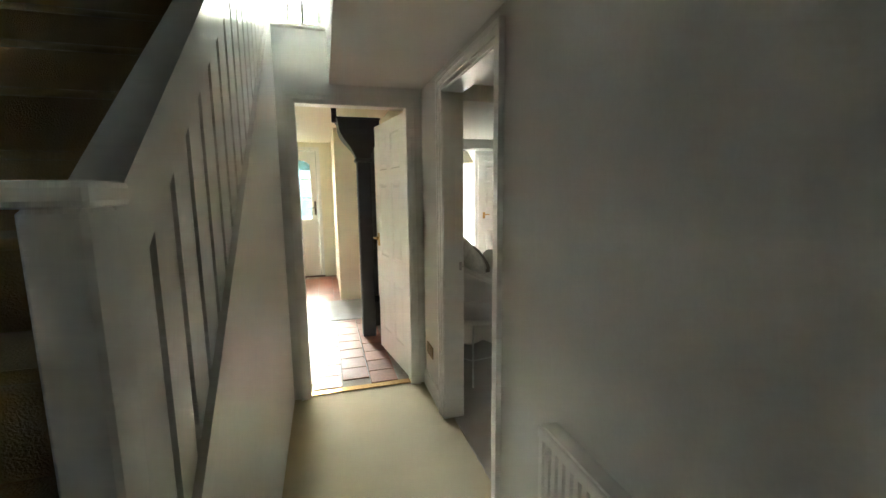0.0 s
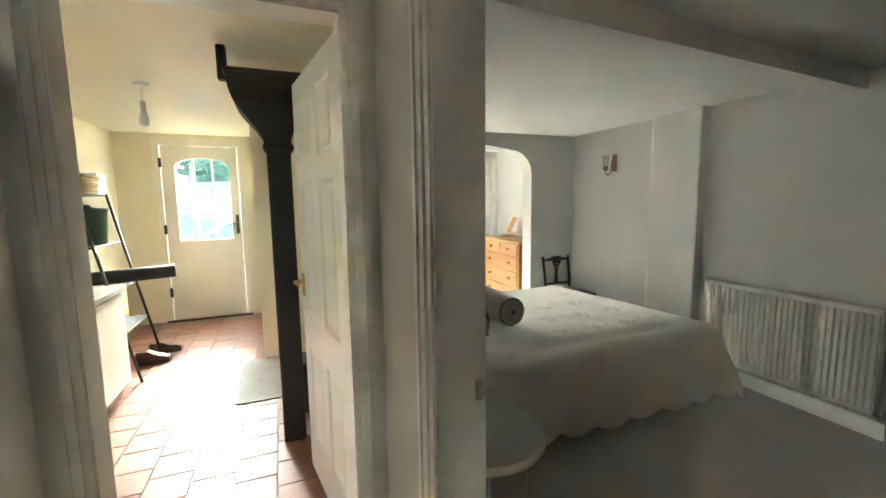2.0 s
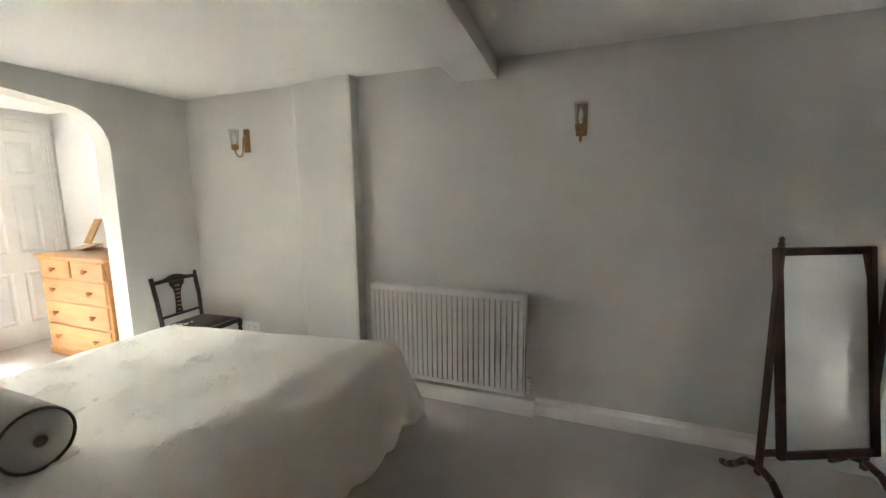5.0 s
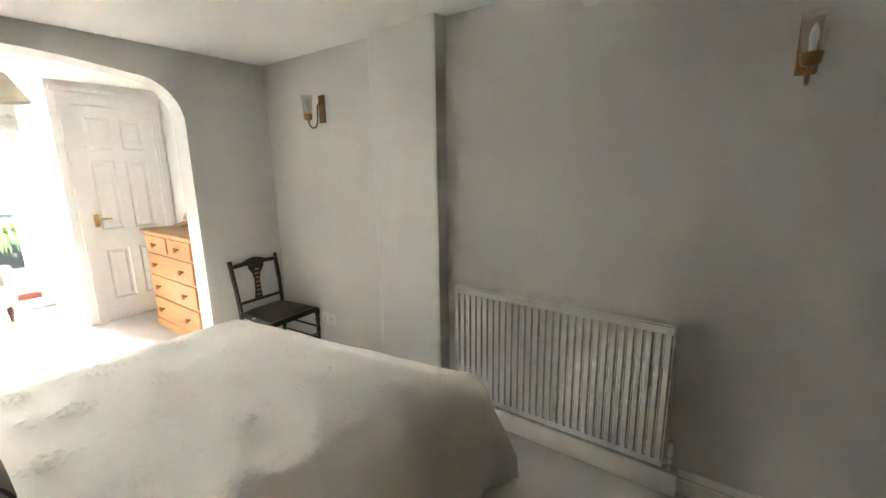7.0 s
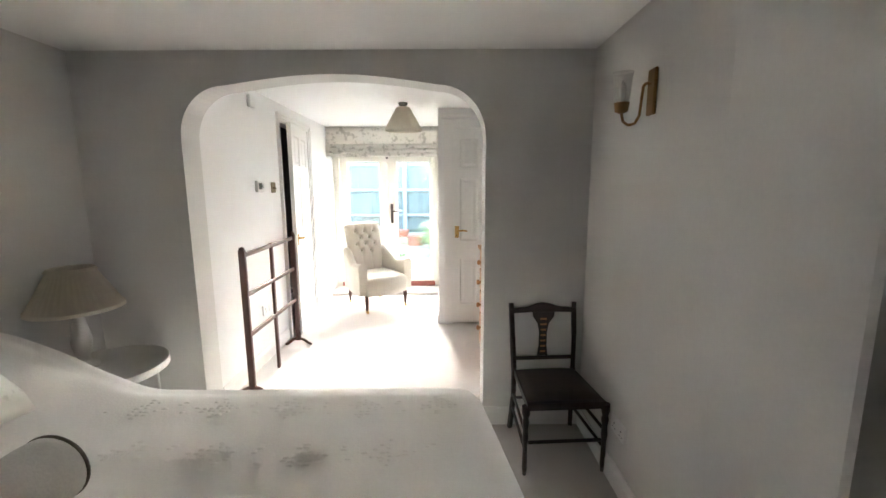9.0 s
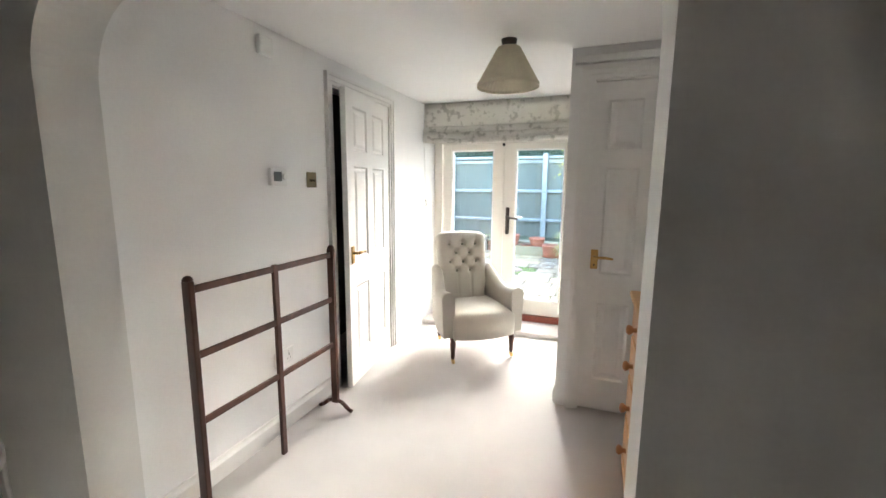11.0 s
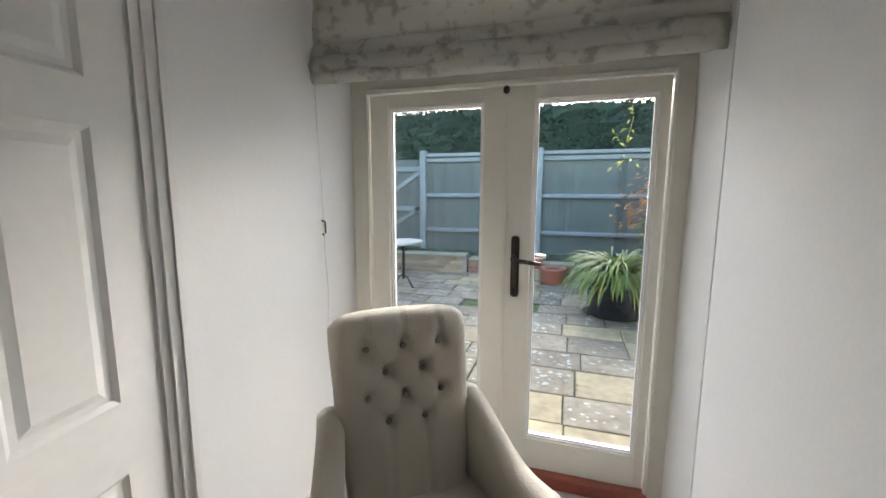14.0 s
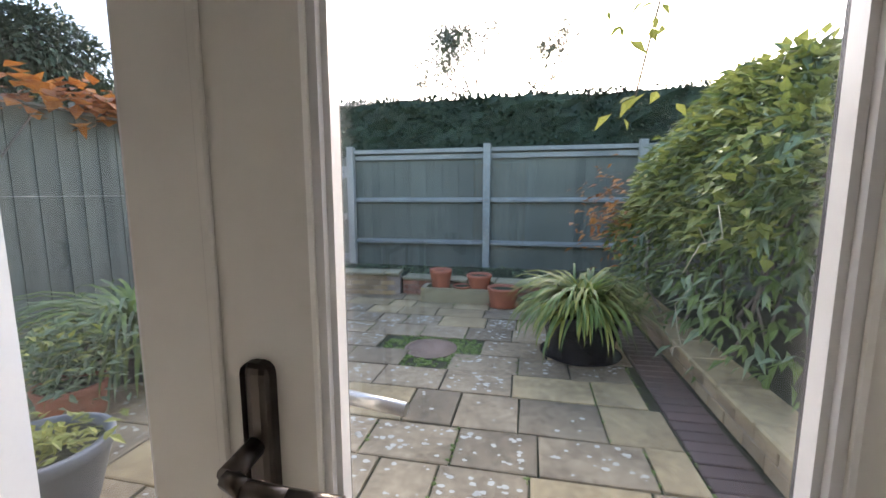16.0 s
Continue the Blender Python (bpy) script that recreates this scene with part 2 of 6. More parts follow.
def tube(a, b, r0, r1=None, bm=None, n=10, smooth=True):
    """A round bar from a to b."""
    bm = bm or bmesh.new()
    a, b = Vector(a), Vector(b)
    r1 = r0 if r1 is None else r1
    q = (b - a).to_track_quat("Z", "Y")
    rings = []
    for p, r in ((a, r0), (b, r1)):
        rings.append([bm.verts.new(p + q @ Vector((r * math.cos(k * math.tau / n), r * math.sin(k * math.tau / n), 0))) for k in range(n)])
    for k in range(n):
        bm.faces.new((rings[0][k], rings[0][(k + 1) % n], rings[1][(k + 1) % n], rings[1][k])).smooth = smooth
    bm.faces.new(rings[0][::-1])
    bm.faces.new(rings[1])
    return bm


def lathe(profile, at=(0, 0, 0), n=24, bm=None, ripple=0.0, waves=0, caps=True):
    """Turns (radius, height) pairs round the upright axis."""
    bm = bm or bmesh.new()
    rings = []
    for r, z in profile:
        ring = []
        for k in range(n):
            a = k * math.tau / n
            rr = r * (1 + ripple * math.cos(waves * a)) if waves else r
            ring.append(bm.verts.new((at[0] + rr * math.cos(a), at[1] + rr * math.sin(a), at[2] + z)))
        rings.append(ring)
    for r0, r1 in zip(rings, rings[1:]):
        for k in range(n):
            bm.faces.new((r0[k], r0[(k + 1) % n], r1[(k + 1) % n], r1[k])).smooth = True
    if caps:
        bm.faces.new(rings[0][::-1])
        bm.faces.new(rings[-1])
    return bm


def prism(pts, axis, lo, hi, bm=None, smooth=False):
    """Extrudes a closed outline along an axis. pts are the two other coordinates in x, y, z order."""
    bm = bm or bmesh.new()

    def place(p, h):
        p = list(p)
        p.insert("xyz".index(axis), h)
        return bm.verts.new(p)

    a, b = [place(p, lo) for p in pts], [place(p, hi) for p in pts]
    bm.faces.new(a)
    bm.faces.new(b[::-1])
    for k in range(len(pts)):
        j = (k + 1) % len(pts)
        bm.faces.new((a[k], b[k], b[j], a[j])).smooth = smooth
    bmesh.ops.recalc_face_normals(bm, faces=bm.faces)
    return bm


def sweep(points, r, bm=None, n=8):
    for p, q in zip(points, points[1:]):
        bm = tube(p, q, r, bm=bm, n=n)
    return bm


def mesh_of(name, bm, material):
    me = bpy.data.meshes.new(name)
    bm.normal_update()
    bm.to_mesh(me)
    bm.free()
    for mm in material if isinstance(material, (list, tuple)) else (material,):
        me.materials.append(mm)
    return me


def part(name, bm, material, parent, label=""):
    ob = new(name, mesh_of(name, bm, material))
    if parent:
        ob.parent = parent
    return tagged(ob, label)


def thing(name, label, category, at=(0, 0, 0), turn=0.0, group=""):
    ob = new(name)
    ob.matrix_world = pose(*at, 0, 0, turn)
    ob.empty_display_size = 0.1
    return tagged(ob, label, category, group)


def setting(name, bm, material, label="", category=""):
    return tagged(part(name, bm, material, None), label, category, kind="structure")


def solid(name, bm, material, label, category, group=""):
    return tagged(part(name, bm, material, None), label, category, group)



# ---- large structure ----
def wall_y(name, y0, y1, x0, x1, z0, z1, holes, material, label):
    """A wall along x between y0 and y1, with rectangular holes (x0, x1, z0, z1) in order of x."""
    bm, at = bmesh.new(), x0
    for hx0, hx1, hz0, hz1 in holes:
        if hx0 > at:
            box(at, y0, z0, hx0, y1, z1, bm)
        if hz0 > z0:
            box(hx0, y0, z0, hx1, y1, hz0, bm)
        if hz1 < z1:
            box(hx0, y0, hz1, hx1, y1, z1, bm)
        at = hx1
    if at < x1:
        box(at, y0, z0, x1, y1, z1, bm)
    return setting(name, bm, material, label, "wall")


def wall_x(name, x0, x1, y0, y1, z0, z1, holes, material, label):
    bm, at = bmesh.new(), y0
    for hy0, hy1, hz0, hz1 in holes:
        if hy0 > at:
            box(x0, at, z0, x1, hy0, z1, bm)
        if hz0 > z0:
            box(x0, hy0, z0, x1, hy1, hz0, bm)
        if hz1 < z1:
            box(x0, hy0, hz1, x1, hy1, z1, bm)
        at = hy1
    if at < y1:
        box(x0, at, z0, x1, y1, z1, bm)
    return setting(name, bm, material, label, "wall")


BED_C, SUN_C, UTIL_C = 2.10, 2.125, 2.2
# floors
setting("floor_bedroom", box(0.555, 0.3, -0.12, 3.5, 8.14, 0.0), CARPET, "beige fitted carpet through bedroom and sitting area", "floor")
setting("floor_hall", box(-1.35, -2.1, -0.12, 0.551, 2.27, 0.0), HALL_CARPET, "straw-coloured fitted hall carpet", "floor")
setting("floor_utility", box(-1.6, 2.274, -0.12, 0.551, 6.7, -0.008), GROUT, "grouted bed of the quarry-tiled utility floor", "floor")
# the closet floor carries the same painted shade as its walls
setting("floor_closet", box(0.3, 5.0, -0.13, 1.02, 8.1, -0.01), CLOSET_SHADE, "floor behind the ajar panelled door, coloured near-black as shade", "floor")
# bedroom
wall_x("wall_partition", 0.5, 0.61, 0.3, 4.95, 0, 2.3, [(0.93, 1.72, 0, 1.985)], GREY_PAINT, "grey painted partition with the bedroom doorway")
wall_y("wall_south", 0.3, 0.42, 0.61, 3.36, 0, 2.3, [], GREY_PAINT, "grey painted end wall behind the wardrobe")
setting("wall_east", box(3.36, 0.3, 0, 3.5, 8.3, 2.3), GREY_PAINT, "long grey painted bedroom wall", "wall")
setting("wall_pier", prism([(3.362, 3.72), (3.32, 3.66), (3.278, 3.2), (3.282, 3.185), (3.362, 3.178)], "z", 0, BED_C), GREY_PAINT, "shallow grey painted pier beside the radiator", "wall")
arch = [(0.61, 0), (1.165, 0), (1.165, 1.66)]
R = 0.25
for k in range(1, 13):
    a = math.pi - k * math.pi / 24
    arch.append((1.165 + R + R * math.cos(a), 1.66 + R * 1.06 * math.sin(a)))
for k in range(1, 10):
    u = k / 10
    arch.append((1.415 + u * 1.125, 1.925 + 0.055 * math.sin(math.pi * u)))
for k in range(0, 13):
    a = math.pi / 2 - k * math.pi / 24
    arch.append((2.79 - R + R * math.cos(a), 1.66 + R * 1.06 * math.sin(a)))
arch += [(2.79, 0), (3.36, 0), (3.36, 2.3), (0.61, 2.3)]
setting("wall_arch", prism(arch, "y", 4.78, 4.95), GREY_PAINT, "grey wall with a wide round-cornered archway", "wall")
setting("ceiling_bedroom", box(0.61, 0.42, BED_C, 3.36, 4.78, 2.3), CEILING_PAINT, "plain white bedroom ceiling", "ceiling")
setting("beam", prism([(0.61, 2.03), (3.36, 2.25), (3.36, 2.49), (0.61, 2.27)], "z", 1.995, BED_C + 0.01), CEILING_PAINT, "white boxed ceiling beam across the bedroom", "beam")
# sitting area
wall_x("wall_sitting_west", 1.02, 1.12, 4.95, 8.3, 0, 2.4, [(6.255, 7.025, 0, 1.985)], WHITE_WALL, "white wall with a panelled door")
setting("wall_sitting_east", box(3.335, 4.95, 0, 3.36, 6.55, SUN_C), WHITE_WALL, "white wall behind the chest of drawers", "wall")
wall_y("wall_cupboard", 6.56, 6.66, 2.54, 3.36, 0, SUN_C, [(2.635, 3.265, 0, 1.965)], WHITE_WALL, "white cupboard front wall")
setting("wall_return", box(2.54, 6.66, 0, 2.64, 8.3, 2.4), WHITE_WALL, "white return wall beside the french doors", "wall")
setting("wall_return_lining", box(2.522, 6.56, 0, 2.54, 7.655, SUN_C), WHITE_WALL, "plastered lining of the return wall", "wall")
setting("trim_alcove", box(2.522, 7.668, 0.0, 2.54, 8.02, SUN_C), WHITE_GLOSS, "white boarded lining beside the french doors", "trim")
setting("ceiling_sitting", box(1.12, 4.95, SUN_C, 3.36, 8.0, 2.4), CEILING_PAINT, "plain white sitting area ceiling", "ceiling")
setting("wall_garden_head", box(1.12, 8.0, 1.86, 2.54, 8.3, 2.4), WHITE_WALL, "wall above the french doors", "wall")
setting("wall_cupboard_back", box(2.64, 8.1, 0, 3.36, 8.3, 2.4), WHITE_WALL, "outer wall of the cupboard", "wall")
setting("step", box(1.122, 7.67, 0, 2.52, 8.02, 0.045, bev=0.008), CARPET, "low carpeted step before the french doors", "step")
# closet behind the ajar door, its darkness painted as near-black surfaces
wall_x("wall_closet_west", 0.3, 0.4, 4.95, 8.3, 0, 2.4, [], CLOSET_SHADE, "closet wall coloured near-black as shade")
setting("wall_closet_end", box(0.4, 8.1, 0, 1.02, 8.3, 2.4), CLOSET_SHADE, "closet end wall coloured near-black as shade", "wall")
setting("wall_closet_near", box(0.4, 4.95, 0, 1.02, 5.06, 2.3), CLOSET_SHADE, "closet near wall coloured near-black as shade", "wall")
setting("ceiling_closet", box(0.4, 4.95, 2.3, 1.02, 8.1, 2.4), CLOSET_SHADE, "closet ceiling coloured near-black as shade", "ceiling")
# hall and stairwell
bm = bmesh.new()
box(-1.45, 2.22, 0, -0.335, 2.32, 2.43, bm)
box(0.41, 2.22, 0, 0.5, 2.32, 2.43, bm)
box(-0.335, 2.22, 1.985, 0.41, 2.32, 2.43, bm)
box(-1.45, 2.22, 2.43, -0.42, 2.32, 4.6, bm)
box(-0.13, 2.22, 2.43, 0.5, 2.32, 4.6, bm)
box(-0.42, 2.22, 2.95, -0.13, 2.32, 4.6, bm)
setting("wall_hall_end", bm, WHITE_WALL, "white end wall over the utility doorway", "wall")
setting("wall_hall_west", box(-1.45, -2.1, 0, -1.35, 2.22, 4.6), WHITE_WALL, "white stairwell wall", "wall")
setting("wall_hall_south", box(-1.45, -2.2, 0, 0.61, -2.1, 4.6), WHITE_WALL, "white wall behind the hall", "wall")
setting("wall_hall_east", box(0.5, -2.1, 0, 0.61, 0.3, 2.3), GREY_PAINT, "grey hall wall with a radiator", "wall")
setting("ceiling_hall", box(-0.1, -2.1, 2.09, 0.5, 2.22, 2.6), CEILING_PAINT, "white hall ceiling at the edge of the stairwell", "ceiling")
# unseen wall and ceiling, added to keep daylight out of the stairwell void
setting("wall_landing", box(-0.04, -2.1, 2.6, 0.06, 2.22, 4.6), WHITE_WALL, "unseen white wall added above the stairwell edge", "wall")
setting("ceiling_stairwell", box(-1.45, -2.2, 4.6, 0.61, 2.32, 4.7), CEILING_PAINT, "unseen white ceiling added over the stairwell", "ceiling")
# utility room
wall_x("wall_utility_west", -1.6, -1.5, 2.32, 6.7, 0, 2.4, [], CREAM_PAINT, "cream utility wall above the worktop")
wall_y("wall_utility_end", 6.5, 6.7, -1.5, 0.5, 0, 2.4, [(-1.12, -0.2, 0, 2.13)], CREAM_PAINT, "cream end wall with the glazed back door")
setting("wall_utility_east", box(-0.013, 4.82, 0, 0.4, 6.5, UTIL_C), CREAM_PAINT, "cream wall projecting beside the back door", "wall")
setting("wall_utility_side", box(0.492, 2.32, 0, 0.5, 4.82, UTIL_C), CREAM_PAINT, "cream side wall", "wall")
setting("ceiling_utility", box(-1.5, 2.32, UTIL_C, 0.5, 6.5, 2.4), CREAM_PAINT, "cream utility ceiling", "ceiling")
wall_y("wall_closet_outer", 6.5, 6.7, 0.4, 0.5, 0, 2.4, [], RENDER_WALL, "rendered outside corner")


# ---- woodwork ----
def skirting(name, pts, h=0.11, t=0.016, material=WHITE_GLOSS, label="white moulded skirting board"):
    """A moulded board along a line of floor points, standing on the left-hand side of it."""
    bm = bmesh.new()
    for (xa, ya), (xb, yb) in zip(pts, pts[1:]):
        d = Vector((xb - xa, yb - ya, 0)).normalized()
        n = Vector((-d.y, d.x, 0))
        prof = [(0, 0), (t, 0), (t, h * 0.72), (t * 0.55, h * 0.86), (t * 0.4, h), (0, h)]
        a = [bm.verts.new(Vector((xa, ya, z)) + n * u) for u, z in prof]
        b = [bm.verts.new(Vector((xb, yb, z)) + n * u) for u, z in prof]
        for k in range(len(prof)):
            j = (k + 1) % len(prof)
            bm.faces.new((a[k], b[k], b[j], a[j]))
        bm.faces.new(a[::-1])
        bm.faces.new(b)
    bmesh.ops.recalc_face_normals(bm, faces=bm.faces)
    return setting(name, bm, material, label, "skirting")


skirting("baseboard_east", [(3.36, 0.42), (3.36, 1.995)])
skirting("baseboard_east_far", [(3.36, 3.73), (3.36, 4.764)])
skirting("baseboard_pier", [(3.278, 3.2), (3.32, 3.66), (3.36, 3.72)])
setting("baseboard_box", box(3.305, 1.995, 0, 3.359, 3.176, 0.105, bev=0.004), WHITE_GLOSS, "boxed white skirting hiding the radiator pipes", "skirting")
skirting("baseboard_arch_right", [(3.36, 4.78), (2.79, 4.78)])
skirting("baseboard_arch_left", [(1.165, 4.78), (0.61, 4.78)])
skirting("baseboard_bed_west", [(0.61, 4.78), (0.61, 1.8)])
skirting("baseboard_sitting_west", [(1.12, 6.17), (1.12, 5.03)])
skirting("baseboard_sitting_alcove", [(1.12, 7.66), (1.12, 7.11)])
skirting("baseboard_return", [(2.522, 6.58), (2.522, 7.65)])
skirting("baseboard_sitting_east", [(3.335, 5.03), (3.335, 6.54)])
skirting("baseboard_hall_east", [(0.5, 1.82), (0.5, 2.2)])
skirting("baseboard_utility", [(-0.013, 6.5), (-0.013, 4.82)], material=CREAM_PAINT, label="cream painted skirting")


def architrave_x(name, x, out, y0, y1, top, w=0.07, t=0.018):
    """Door casing on a wall face at x; out is +1 or -1, the way the face looks."""
    bm = bmesh.new()
    for u0, u1, dt in ((0, w * 0.35, t * 0.6), (w * 0.35, w * 0.75, t), (w * 0.75, w, t * 1.35)):
        xo = sorted((x, x + out * dt))
        box(xo[0], y0 - u1, 0, xo[1], y0 - u0, top + u1, bm)
        box(xo[0], y1 + u0, 0, xo[1], y1 + u1, top + u1, bm)
        box(xo[0], y0 - u0, top + u0, xo[1], y1 + u0, top + u1, bm)
    return setting(name, bm, WHITE_GLOSS, "white moulded door casing", "door frame")


def architrave_y(name, y, out, x0, x1, top, w=0.07, t=0.018, material=None):
    bm = bmesh.new()
    for u0, u1, dt in ((0, w * 0.35, t * 0.6), (w * 0.35, w * 0.75, t), (w * 0.75, w, t * 1.35)):
        yo = sorted((y, y + out * dt))
        box(x0 - u1, yo[0], 0, x0 - u0, yo[1], top + u1, bm)
        box(x1 + u0, yo[0], 0, x1 + u1, yo[1], top + u1, bm)
        box(x0 - u0, yo[0], top + u0, x1 + u0, yo[1], top + u1, bm)
    return setting(name, bm, material or WHITE_GLOSS, "white moulded door casing", "door frame")


def lining_x(name, x0, x1, y0, y1, top, t=0.025):
    """Door lining inside an opening of a wall along y."""
    bm = box(x0 - 0.003, y0, 0, x1 + 0.003, y0 + t, top)
    box(x0 - 0.003, y1 - t, 0, x1 + 0.003, y1, top, bm)
    box(x0 - 0.003, y0 + t, top - t, x1 + 0.003, y1 - t, top, bm)
    return setting(name, bm, WHITE_GLOSS, "white gloss door lining", "door frame")


def lining_y(name, y0, y1, x0, x1, top, t=0.025):
    bm = box(x0, y0 - 0.003, 0, x0 + t, y1 + 0.003, top)
    box(x1 - t, y0 - 0.003, 0, x1, y1 + 0.003, top, bm)
    box(x0 + t, y0 - 0.003, top - t, x1 - t, y1 + 0.003, top, bm)
    return setting(name, bm, WHITE_GLOSS, "white gloss door lining", "door frame")


lining_x("trim_bedroom_doorway", 0.5, 0.61, 0.93, 1.72, 1.985)
architrave_x("trim_bedroom_hall", 0.5, -1, 0.95, 1.7, 1.965, 0.075)
architrave_x("trim_bedroom_inner", 0.61, 1, 0.95, 1.7, 1.965, 0.06)
lining_y("trim_utility_doorway", 2.22, 2.32, -0.335, 0.41, 1.985, 0.02)
architrave_y("trim_utility_hall", 2.22, -1, -0.32, 0.395, 1.97, 0.06)
lining_x("trim_closet_doorway", 1.02, 1.12, 6.255, 7.025, 1.985)
architrave_x("trim_closet_casing", 1.12, 1, 6.27, 7.01, 1.97, 0.07, 0.02)
lining_y("trim_cupboard_doorway", 6.56, 6.66, 2.635, 3.265, 1.965)
architrave_y("trim_cupboard_casing", 6.56, -1, 2.65, 3.25, 1.95, 0.068, 0.02)
setting("trim_cupboard_cap", box(2.54, 6.52, 2.035, 3.33, 6.558, 2.075, bev=0.004), WHITE_GLOSS, "white rail over the cupboard door", "trim")
setting("trim_threshold", box(-0.335, 2.235, 0.0, 0.41, 2.3, 0.008, bev=0.003), BRASS, "brass carpet threshold strip", "threshold")


def panel_door(name, w, h, label, material=WHITE_GLOSS, t=0.036):
    """A moulded six-panel door leaf in its own space: hinge at the origin, width along +x, faces at y 0 and -t."""
    ob = thing(name, label, "door")
    ob["kind"] = "structure"
    s = 0.105 * w / 0.76
    mid = 0.1 * w / 0.76
    pw = (w - 2 * s - mid) / 2
    rows = [(0.2, 0.69), (0.87, 1.5), (1.6, 1.88)]
    rows = [(a * h / 1.98, b * h / 1.98) for a, b in rows]
    bm = box(0, -t, 0, s, 0, h)
    box(w - s, -t, 0, w, 0, h, bm)
    zs = [0] + [z for r in rows for z in r] + [h]
    for z0, z1 in zip(zs[::2], zs[1::2]):
        box(s, -t, z0, w - s, 0, z1, bm)
    for z0, z1 in rows:
        box(s + pw, -t, z0, s + pw + mid, 0, z1, bm)
    part("leaf_frame", bm, material, ob)
    for z0, z1 in rows:
        for k in range(2):
            x0 = s + k * (pw + mid)
            b = bmesh.new()
            for face, sgn in ((-0.0, 1), (-t, -1)):
                # sunk moulding, then a raised field
                levels = [(0.0, 0.0), (0.012, 0.009), (0.026, 0.009), (0.045, 0.003)]
                loops = []
                for ins, dep in levels:
                    y = face - sgn * dep
                    loops.append([b.verts.new(p) for p in ((x0 + ins, y, z0 + ins), (x0 + pw - ins, y, z0 + ins), (x0 + pw - ins, y, z1 - ins), (x0 + ins, y, z1 - ins))])
                for la, lb in zip(loops, loops[1:]):
                    for i in range(4):
                        b.faces.new((la[i], la[(i + 1) % 4], lb[(i + 1) % 4], lb[i]))
                b.faces.new(loops[-1])
            bmesh.ops.recalc_face_normals(b, faces=b.faces)
            part("panel", b, material, ob)
    return ob


def lever(parent, x, z, y, out, reach, material=BRASS, plate_h=0.115):
    """A lever handle with its back plate on a door leaf."""
    ys = sorted((y, y + out * 0.008))
    pl = part("handle_plate", box(x - 0.02, ys[0], z - plate_h * 0.62, x + 0.02, ys[1], z + plate_h * 0.38, bev=0.003), material, parent, "brass back plate")
    b = tube((x, y + out * 0.006, z), (x, y + out * 0.045, z), 0.009)
    tube((x, y + out * 0.045, z), (x + reach * 0.6, y + out * 0.05, z + 0.004), 0.009, 0.008, b)
    tube((x + reach * 0.6, y + out * 0.05, z + 0.004), (x + reach, y + out * 0.046, z - 0.002), 0.008, 0.006, b)
    part("handle", b, material, pl)
    part("keyhole", lathe([(0.006, 0), (0.006, 0.002)], (0, 0, 0), 10), BLACK_IRON, pl).matrix_basis = pose(x, y + out * 0.008, z - plate_h * 0.4, 90, 0, 0)


# ajar door to the closet: hinged at its far side, swung a little into the sitting area
door = panel_door("door_1", 0.735, 1.95, "white six-panel door standing slightly ajar, brass lever")
lever(door, 0.685, 0.915, 0, 1, -0.11)
door.matrix_world = pose(1.125, 7.0, 0.008, 0, 0, -90 + 7.5)
# cupboard door, shut
door = panel_door("door_2", 0.598, 1.93, "white six-panel cupboard door, shut, brass lever")
lever(door, 0.545, 0.95, 0, 1, -0.1)
door.matrix_world = pose(3.249, 6.572, 0.008, 0, 0, 180)
# utility door, open into the utility room
door = panel_door("door_3", 0.74, 1.95, "white six-panel door standing open, brass lever")
lever(door, 0.69, 1.0, 0, 1, -0.11)
lever(door, 0.69, 1.0, -0.036, -1, -0.11)
door.matrix_world = pose(0.395, 2.325, 0.008, 0, 0, 99)
solid("door_catch", join(box(0.592, 1.688, 0.94, 0.606, 1.697, 0.99, bev=0.002), tube((0.602, 1.688, 0.965), (0.618, 1.676, 0.965), 0.005)), STEEL, "small steel latch keep on the doorway lining", "latch")

# ---- french doors ----
french = thing("door_4", "cream glazed french doors, shut, dark bronze lever", "french doors")
french["kind"] = "structure"
bm = box(1.122, 8.02, 0.03, 1.2, 8.11, 1.86)
box(2.46, 8.02, 0.03, 2.538, 8.11, 1.86, bm)
box(1.2, 8.02, 1.785, 2.46, 8.11, 1.86, bm)
part("outer_frame", bm, CREAM_GLOSS, french)
bm = box(1.2, 8.0, 0.05, 1.212, 8.02, 1.785, bev=0.004)
box(2.448, 8.0, 0.05, 2.46, 8.02, 1.785, bm, bev=0.004)
box(1.2, 8.0, 1.775, 2.46, 8.02, 1.8, bm, bev=0.004)
part("frame_moulding", bm, CREAM_GLOSS, french)
part("sill", box(1.2, 7.985, 0.045, 2.46, 8.12, 0.105, bev=0.004), RED_SILL, french, "red-brown timber sill")
